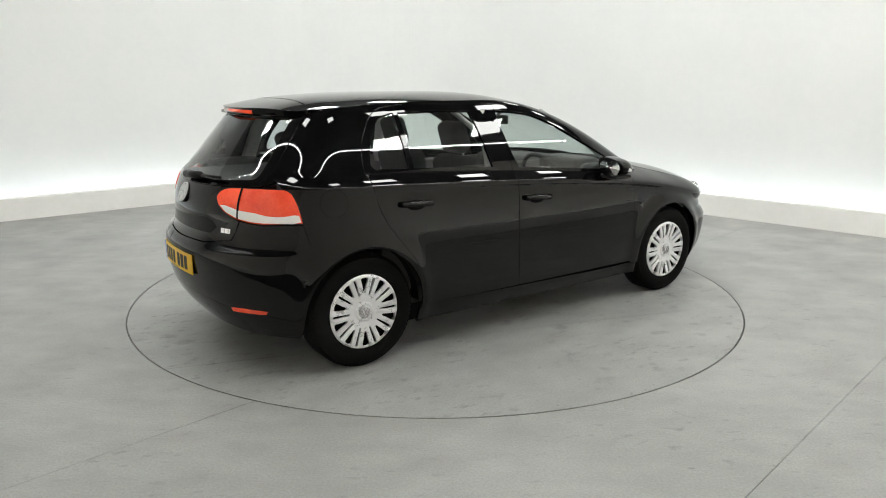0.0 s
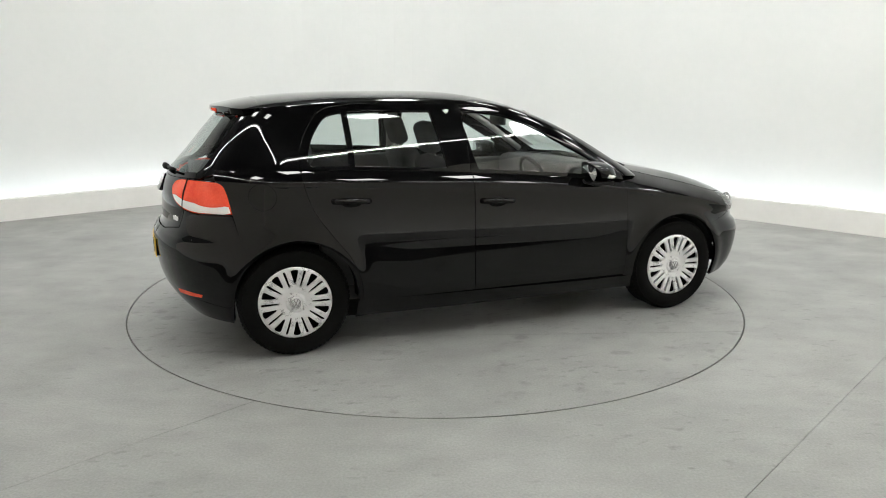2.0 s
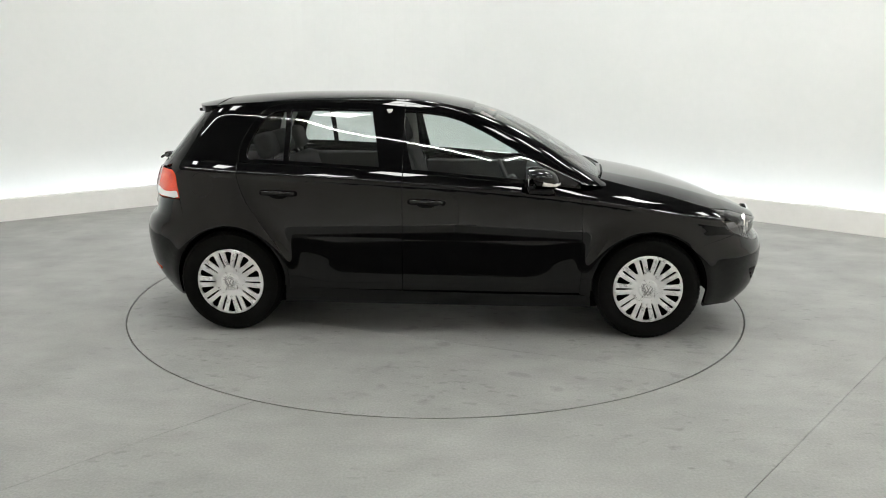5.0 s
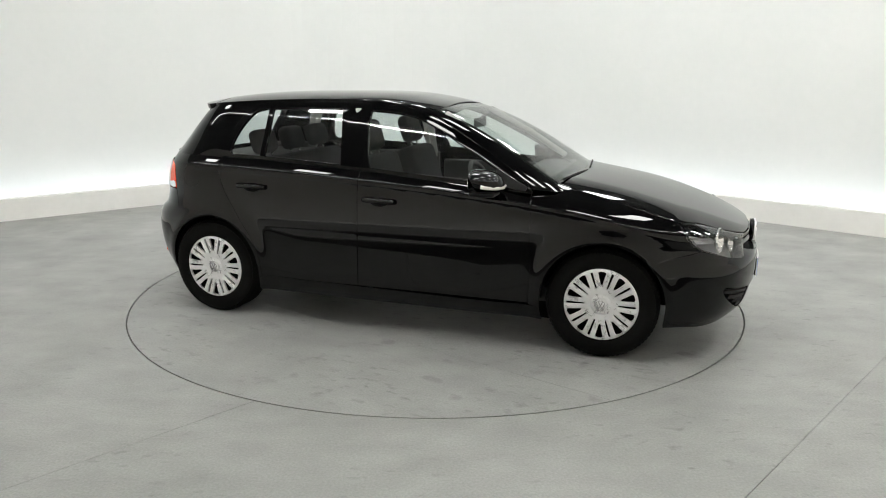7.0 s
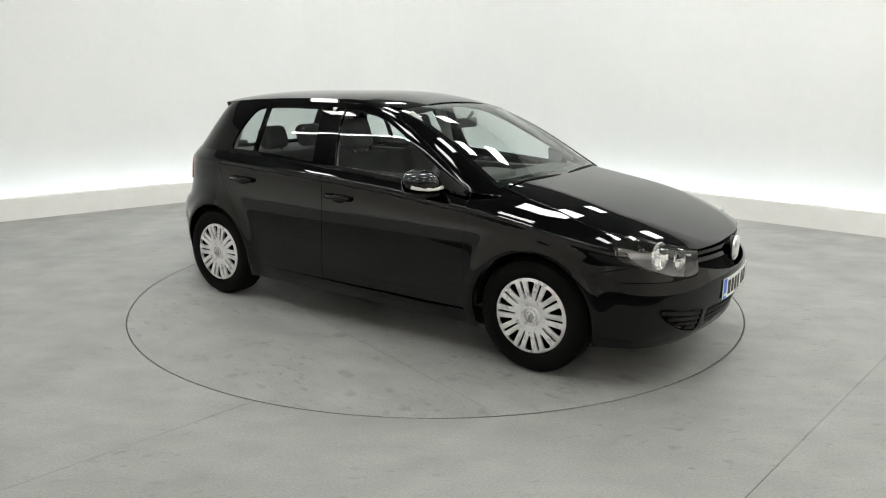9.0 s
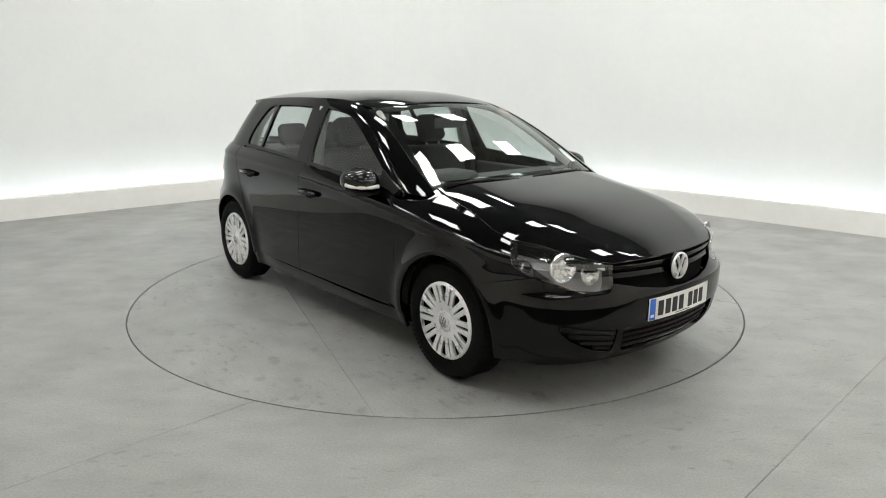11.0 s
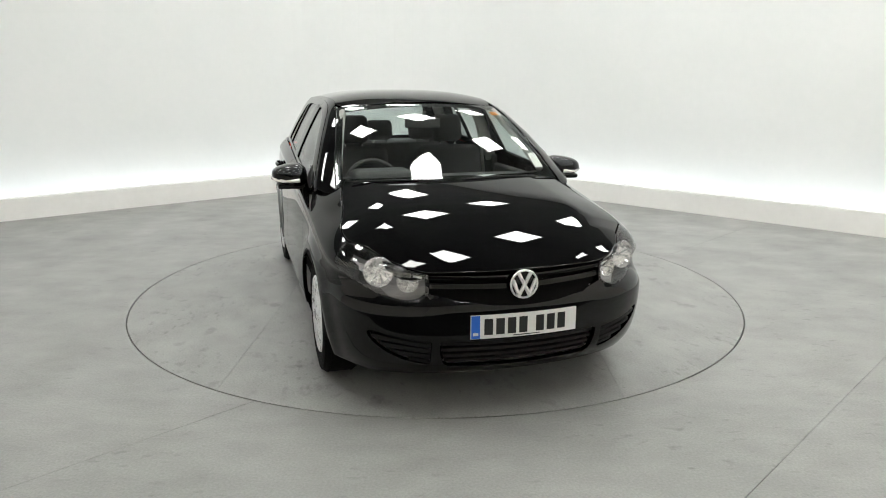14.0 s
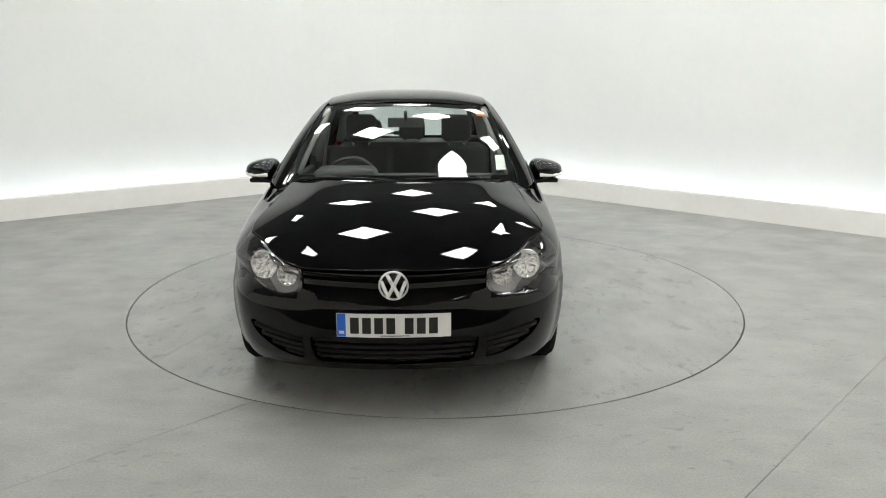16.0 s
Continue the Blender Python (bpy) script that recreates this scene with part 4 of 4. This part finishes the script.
def number_plate(car, x, z, mat, s):
    """A plate bent to the bumper, with a blue band and dark bars for its characters."""
    def end_x(y):
        return float(lower(q_end(abs(y), z, s > 0), z)[0])

    def slab(y0, y1, z0, z1, back, face):
        n = max(1, int(round((y1 - y0) / 0.026)))
        bm, rows = bmesh.new(), []
        for i in range(n + 1):
            y = y0 + (y1 - y0) * i / n
            dx = x + (end_x(y) - end_x(0)) * 0.9
            rows.append([bm.verts.new(v) for v in ((dx + s * back, y, z0), (dx + s * face, y, z0), (dx + s * face, y, z1), (dx + s * back, y, z1))])
        for a, b in zip(rows, rows[1:]):
            for k in range(4):
                bm.faces.new((a[k], b[k], b[(k + 1) % 4], a[(k + 1) % 4]))
        bm.faces.new(rows[0]), bm.faces.new(rows[-1])
        bmesh.ops.recalc_face_normals(bm, faces=bm.faces[:])
        return bm

    p = part("number_plate", slab(-0.26, 0.26, z - 0.0555, z + 0.0555, 0, 0.005), mat, car, "number plate with a blue band and plain dark bars", smooth=False)
    part("plate_plinth", slab(-0.25, 0.25, z - 0.05, z + 0.05, -0.03, -0.0005), TRIM, p, smooth=False)
    lo = -s
    a, b = sorted((lo * 0.258, lo * 0.218))
    part("blue_band", slab(a, b, z - 0.054, z + 0.054, 0.004, 0.0056), BLUE, p, smooth=False)
    part("caption_bar", slab(-0.06, 0.07, z - 0.0495, z - 0.0455, 0.004, 0.0058), INK, p, smooth=False)
    a, b = sorted((lo * 0.250, lo * 0.226))
    part("country_bar", slab(a, b, z - 0.040, z - 0.026, 0.005, 0.0064), PLATEWHITE, p, smooth=False)
    for k in range(7):
        c = lo * (0.178 - 0.055 * k - (0.028 if k > 3 else 0))
        part("character_bar", slab(c - 0.02, c + 0.02, z - 0.038, z + 0.038, 0.004, 0.006), INK, p, smooth=False)


def badge(parent, x, z, r, s, tilt=0.0):
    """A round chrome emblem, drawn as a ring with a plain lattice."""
    m = Matrix.Translation((x, 0, z)) @ pose(0, 0, 0, 0, tilt, 0) @ Matrix.Diagonal((s, 1, 1, 1))
    b = part("emblem", transformed(lathe_bm([(0.001, 0.006), (r * 0.9, 0.004), (r * 0.98, 0.0), (r * 0.95, -0.02)], 40, "x"), m), GLOSSTRIM, parent, "round chrome emblem")
    bms = [lathe_bm([(r * 0.86, 0.004), (r * 0.88, 0.012), (r * 0.97, 0.012), (r, 0.003)], 40, "x", True)]
    for a, b2 in (((-0.42, 0.76), (0.38, -0.76)), ((0.42, 0.76), (-0.38, -0.76)), ((-0.80, 0.32), (-0.38, -0.76)), ((0.80, 0.32), (0.38, -0.76))):
        bms.append(tube_bm([(0.008, a[0] * r, a[1] * r), (0.008, b2[0] * r, b2[1] * r)], r * 0.135, 6))
    part("emblem_ring", transformed(merged(*bms), m), ALLOY, b, smooth=False)


def build_wheels(car):
    prof = [(0.205, -0.085), (0.222, -0.094), (0.262, -0.099), (0.292, -0.092), (0.309, -0.079), (0.3165, -0.060), (0.318, -0.030), (0.318, 0.03), (0.3165, 0.060), (0.309, 0.079), (0.292, 0.092), (0.262, 0.099), (0.222, 0.094), (0.205, 0.085)]
    first = None
    for x in (FA, RA - 0.015):
        for s in (-1, 1):
            y = s * 0.757
            m = Matrix.Translation((x, y, RAD)) @ pose(0, 0, 0, 0, 0, 0 if s < 0 else 180)
            w = new("wheel")
            w.parent = car
            w.matrix_basis = m
            if first is None:
                t = part("tyre", lathe_bm(prof, 72, "y", True), TYRE, w, "black road tyre")
                tread = bmesh.new()
                for k in range(72):
                    a = 2 * math.pi * k / 72
                    for y0, y1 in ((-0.092, -0.055), (0.055, 0.092)):
                        bmesh.ops.create_cube(tread, size=1, matrix=Matrix.Rotation(a, 4, "Y") @ Matrix.Translation((0.3048, (y0 + y1) / 2, 0)) @ Matrix.Rotation(radians(33 if y0 > 0 else -33), 4, "Z") @ Matrix.Diagonal((0.012, abs(y1 - y0), 0.017, 1)))
                tread = part("tread", tread, TYRE, w, smooth=False, kind="stuff")
                d = part("brake_backing", lathe_bm([(0.206, -0.05), (0.20, -0.035), (0.001, -0.035)], 40, "y"), GAP, w)
                c = wheel_cover(w)
                hub = part("hub_cap", transformed(lathe_bm([(0.001, -0.104), (0.030, -0.102), (0.036, -0.094), (0.036, -0.07)], 32, "y"), Matrix()), ALLOY, w)
                part("hub_emblem", wheel_emblem(), HOUSING, hub, smooth=False)
                first = w
            else:
                for o in first.children:
                    c = o.copy()
                    scene.collection.objects.link(c)
                    c.parent = w
                    for o2 in o.children:
                        c2 = o2.copy()
                        scene.collection.objects.link(c2)
                        c2.parent = c


def wheel_emblem():
    bms = [lathe_bm([(0.025, -0.1035), (0.025, -0.105), (0.0275, -0.105), (0.0275, -0.1035)], 24, "y", True)]
    for a, b in (((-0.012, 0.022), (0.010, -0.021)), ((0.012, 0.022), (-0.010, -0.021)), ((-0.022, 0.008), (-0.010, -0.021)), ((0.022, 0.008), (0.010, -0.021))):
        bms.append(tube_bm([(a[0], -0.104, a[1]), (b[0], -0.104, b[1])], 0.0028, 5))
    return merged(*bms)


def cover_surface(u, v):
    """Outer face of the wheel cover: raised hub, gently rising spokes and a rolled rim."""
    r = np.hypot(u, v)
    h = -0.086 - 0.013 * smooth01(r / 0.185) - 0.006 * smooth01((0.058 - r) / 0.012)
    h = h + 0.010 * np.clip((r - 0.197) / 0.012, 0, 1) ** 2
    arm = np.cos(20 * np.arctan2(v, u))
    h = h + 0.0016 * arm * smooth01((r - 0.095) / 0.03) * smooth01((0.198 - r) / 0.01)
    return np.stack([u, h, v], -1)


def wheel_cover(w):
    """One moulded disc pierced by ten narrow slots and ten tapered openings."""
    rim = [(0.209 * math.cos(a), 0.209 * math.sin(a)) for a in np.linspace(0, 2 * math.pi, 90)[:-1]]
    slot = [(0.092, 0.0035), (0.098, 0.0056), (0.14, 0.0068), (0.184, 0.0080), (0.191, 0.0072), (0.194, 0.003)]
    fork = [(0.112, 0.003), (0.118, 0.0066), (0.150, 0.0140), (0.180, 0.0218), (0.188, 0.0222), (0.193, 0.018), (0.195, 0.007)]
    holes = []
    for k in range(10):
        for side, turn in ((slot, 0.0), (fork, math.pi / 10)):
            a = 2 * math.pi * k / 10 + turn
            c, sn = math.cos(a), math.sin(a)
            pts = [(r, o) for r, o in side] + [(r, -o) for r, o in reversed(side)]
            holes.append([(r * c - o * sn, r * sn + o * c) for r, o in pts])
    return panel("wheel_cover", cover_surface, rim, ALLOY, w, holes=holes, qs=1.0, step=0.009, flange=0.016, bevel=0.0016, label="silver wheel cover with slotted forked spokes", outward=(0, -1, 0))


def rounded(x0, x1, y0, y1, z0, z1, r, m=None):
    bm = box_bm(x0, x1, y0, y1, z0, z1, r, 4)
    return transformed(bm, m) if m else bm


def build_mirror(car, flip):
    s = 1 if flip else -1
    bm = bmesh.new()
    bmesh.ops.create_uvsphere(bm, u_segments=32, v_segments=20, radius=1)
    for v in bm.verts:
        x, y, z = v.co
        sq = lambda t, e: math.copysign(abs(t) ** e, t)
        ax, ay, az = sq(x, 0.8), sq(y, 0.78), sq(z, 0.72)
        ax = ax if ax > -0.35 else -0.35 - 0.05 * (ax + 0.35)
        taper = 1 - 0.30 * ay
        v.co = (0.60 + 0.125 * ax * (1 - 0.25 * max(ay, 0)) - 0.025 * az, s * (0.912 + 0.105 * ay), 0.990 + 0.062 * az * taper + 0.003 * ay)
    if not flip:
        bmesh.ops.reverse_faces(bm, faces=bm.faces[:])
    shell = part("door_mirror", bm, PAINT, car, "glossy black door mirror with a clear indicator strip")
    part("indicator", tube_bm([(0.722, s * 0.86, 0.966), (0.722, s * 0.91, 0.964), (0.700, s * 0.96, 0.966), (0.662, s * 0.995, 0.970), (0.622, s * 1.012, 0.976)], 0.0125, 10, 1.0), WHITELENS, shell, "clear indicator strip")
    part("mirror_glass", transformed(lathe_bm([(0.001, 0), (0.9, 0), (1.0, 0.06)], 32, "x"), Matrix.Translation((0.545, s * 0.915, 0.987)) @ Matrix.Diagonal((-0.02, 0.086, 0.060, 1))), CHROME, shell)
    part("mirror_arm", tube_bm([(0.60, s * 0.90, 0.918), (0.62, s * 0.85, 0.915), (0.65, s * 0.80, 0.925), (0.68, s * 0.76, 0.945)], 0.024, 10, 0.7), TRIM, shell)
    part("lower_shell", rounded(0.545, 0.69, *sorted((s * 0.83, s * 0.985)), 0.912, 0.940, 0.012), TRIM, shell)


def seat(car, x, y, rear=False):
    st = part("rear_seat" if rear else "front_seat", rounded(x - 0.05, x + 0.48, y - 0.25, y + 0.25, 0.40, 0.56, 0.06), FABRIC, car, "charcoal fabric seat with a headrest")
    h = 0.56 if rear else 0.61
    lean = pose(x, y, 0.50, 0, -18, 0)
    part("backrest", rounded(-0.13, 0.02, -0.25, 0.25, 0.0, h, 0.06, lean), FABRIC, st)
    part("headrest", rounded(-0.10, 0.01, -0.115, 0.115, h + 0.03, h + (0.20 if rear else 0.235), 0.045, lean), FABRIC, st)
    for d in (-0.06, 0.06):
        part("headrest_post", transformed(tube_bm([(-0.05, d, h - 0.03), (-0.05, d, h + 0.06)], 0.007), lean), CHROME, st)


def build_cabin(car):
    for s in (-1, 1):
        part("boot_trim", box_bm(-1.62, -1.30, *sorted((s * 0.50, s * 0.65)), 0.80, 1.045, 0.02), DASH, car)
    part("underbody", merged(box_bm(-1.0, 1.0, -0.74, 0.74, 0.17, 0.27), box_bm(-1.80, -0.95, -0.48, 0.48, 0.26, 0.62), box_bm(0.95, 1.90, -0.48, 0.48, 0.24, 0.58), box_bm(1.85, 1.97, -0.36, 0.36, 0.26, 0.55)), GAP, car, smooth=False)
    part("cabin_floor", box_bm(-1.0, 1.0, -0.74, 0.74, 0.272, 0.36), DASH, car, smooth=False)
    part("boot_floor", box_bm(-1.86, -0.98, -0.50, 0.50, 0.63, 0.70), DASH, car, smooth=False)
    for s in (-1, 1):
        d = part("door_card", merged(rounded(-0.18, 0.86, *sorted((s * 0.70, s * 0.755)), 0.36, 0.93, 0.02), rounded(-1.12, -0.22, *sorted((s * 0.70, s * 0.755)), 0.36, 0.99, 0.02), rounded(-0.05, 0.5, *sorted((s * 0.64, s * 0.71)), 0.66, 0.72, 0.02), box_bm(-1.60, -1.10, *sorted((s * 0.50, s * 0.60)), 0.66, 0.98, 0.02)), DASH, car, "dark inner door panel")
        for pts, r in (([(-0.27, s * 0.715, 0.95), (-0.285, s * 0.645, 1.2), (-0.30, s * 0.575, 1.36)], 0.042), ([(0.82, s * 0.645, 1.0), (0.55, s * 0.59, 1.18), (0.26, s * 0.525, 1.345)], 0.022), ([(-1.34, s * 0.65, 1.02), (-1.28, s * 0.60, 1.22), (-1.20, s * 0.53, 1.36)], 0.045)):
            bp = part("pillar_trim", tube_bm(pts, r, 10), LINING, car, "pale grey pillar trim")
        part("belt", tube_bm([(-0.27, s * 0.66, 0.80), (-0.275, s * 0.635, 1.05), (-0.285, s * 0.60, 1.22)], 0.014, 6), LINING, car, "grey seat belt")
    part("headlining", panel_sheet(), LINING, car, "pale grey headlining")
    dash = rounded(0.62, 1.03, -0.66, 0.66, 0.55, 0.975, 0.07)
    part("dashboard", merged(dash, rounded(0.58, 0.84, -0.56, -0.17, 0.84, 1.015, 0.05), rounded(0.30, 0.66, -0.12, 0.12, 0.36, 0.72, 0.04)), DASH, car, "dark dashboard with an instrument cowl")
    wheel = pose(0.46, -0.365, 0.875, 0, -25, 0)
    ring = lathe_bm([(0.178 + 0.015 * math.cos(a), 0.015 * math.sin(a)) for a in np.linspace(0, 2 * math.pi, 10)[:-1]], 40, "x", True)
    sw = part("steering_wheel", transformed(ring, wheel), DASH, car, "black three-spoke steering wheel")
    part("hub", transformed(merged(rounded(0.0, 0.06, -0.075, 0.075, -0.07, 0.06, 0.025), box_bm(0.02, 0.035, -0.18, 0.18, -0.03, 0.02, 0.004), box_bm(0.02, 0.035, -0.03, 0.03, -0.18, 0)), wheel), DASH, sw)
    part("steering_column", tube_bm([(0.49, -0.365, 0.875), (0.75, -0.365, 0.80)], 0.045, 12), DASH, sw)
    for y in (-0.365, 0.365):
        seat(car, -0.06, y)
    for y in (-0.40, 0.0, 0.40):
        seat(car, -0.90, y * 0.95, True)
    im = part("interior_mirror", rounded(0.315, 0.34, -0.122, 0.122, 1.238, 1.303, 0.011), DASH, car, "interior mirror")
    part("mirror_stalk", tube_bm([(0.335, 0, 1.29), (0.38, 0, 1.345)], 0.012), DASH, im)
    part("parcel_shelf", rounded(-1.80, -1.20, -0.52, 0.52, 0.985, 1.005, 0.008), DASH, car)
    for y0, y1, z0, z1, mat, nm, lb in ((0.472, 0.535, 1.325, 1.345, ORANGE, "sticker", "small orange windscreen sticker"), (0.565, 0.625, 1.03, 1.105, PLATEWHITE, "paper_disc", "white paper permit in the windscreen corner")):
        poly = run([(-y0, z0), (-y1, z0), (-y1, z1), (-y0, z1), (-y0, z0)], lambda y, z: (c_end(y, z), z))
        panel(nm, cabin, poly, mat, car, lift=-0.0075, flange=0, label=lb)
    # windscreen wipers on the scuttle
    for y0, y1 in ((-0.10, -0.60), (0.52, 0.02)):
        pts = []
        for i in range(8):
            y = y0 + (y1 - y0) * i / 7
            z = 0.978 + 0.008 * math.sin(i / 7 * 3)
            p = cabin(c_end(-y, z), z)
            pts.append((float(p[0]) + 0.006, float(p[1]), z + 0.006))
        part("wiper", tube_bm(pts, 0.006, 8), TRIM, car, "front wiper")


def panel_sheet():
    bm = bmesh.new()
    rows = []
    for x in np.linspace(-1.40, 0.16, 20):
        w = float(np.interp(x, RX, RY)) - 0.03
        rows.append([bm.verts.new((x, y, float(roof_surface(x, y)[2]) - 0.035)) for y in np.linspace(-w, w, 13)])
    for a, b in zip(rows, rows[1:]):
        for i in range(12):
            bm.faces.new((a[i], a[i + 1], b[i + 1], b[i]))
    return bm


def build_car():
    car = new("hatchback_car")
    tagged(car, "shiny black five-door hatchback standing on the turntable", "car")
    build_body(car)
    for flip in (False, True):
        headlamp(car, flip)
        tail_lamp(car, flip)
        build_mirror(car, flip)
    build_wheels(car)
    build_cabin(car)
    return car


BACKWALL = textured(material("warm_white_back_wall", (0.86, 0.81, 0.74), 0.7), 1.2, (0.82, 0.77, 0.70), (0.88, 0.84, 0.78), None, 0.03)
CEILPAINT = textured(material("dark_ceiling", (0.2, 0.2, 0.2), 0.8), 2.0, (0.16, 0.16, 0.16), (0.22, 0.22, 0.22))
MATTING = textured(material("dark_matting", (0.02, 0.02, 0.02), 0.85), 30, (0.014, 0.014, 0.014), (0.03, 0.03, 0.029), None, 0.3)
RADIUS = build_room()
build_ceiling_lights()
build_strip_lights()
table = build_turntable(RADIUS)
car = build_car()
OFFSET = pose(0.065, -0.211, 0)


def heading(t):
    """Degrees by which the turntable has turned, at t seconds."""
    return 35.027 - 7.7764 * t - 0.00066878 * t * t


def motions():
    times = [0.5 * i for i in range(33)]
    walk(table, [(t, pose(0, 0, 0, 0, 0, heading(t))) for t in times])
    walk(car, [(t, pose(0, 0, 0, 0, 0, heading(t)) @ OFFSET) for t in times])


motions()
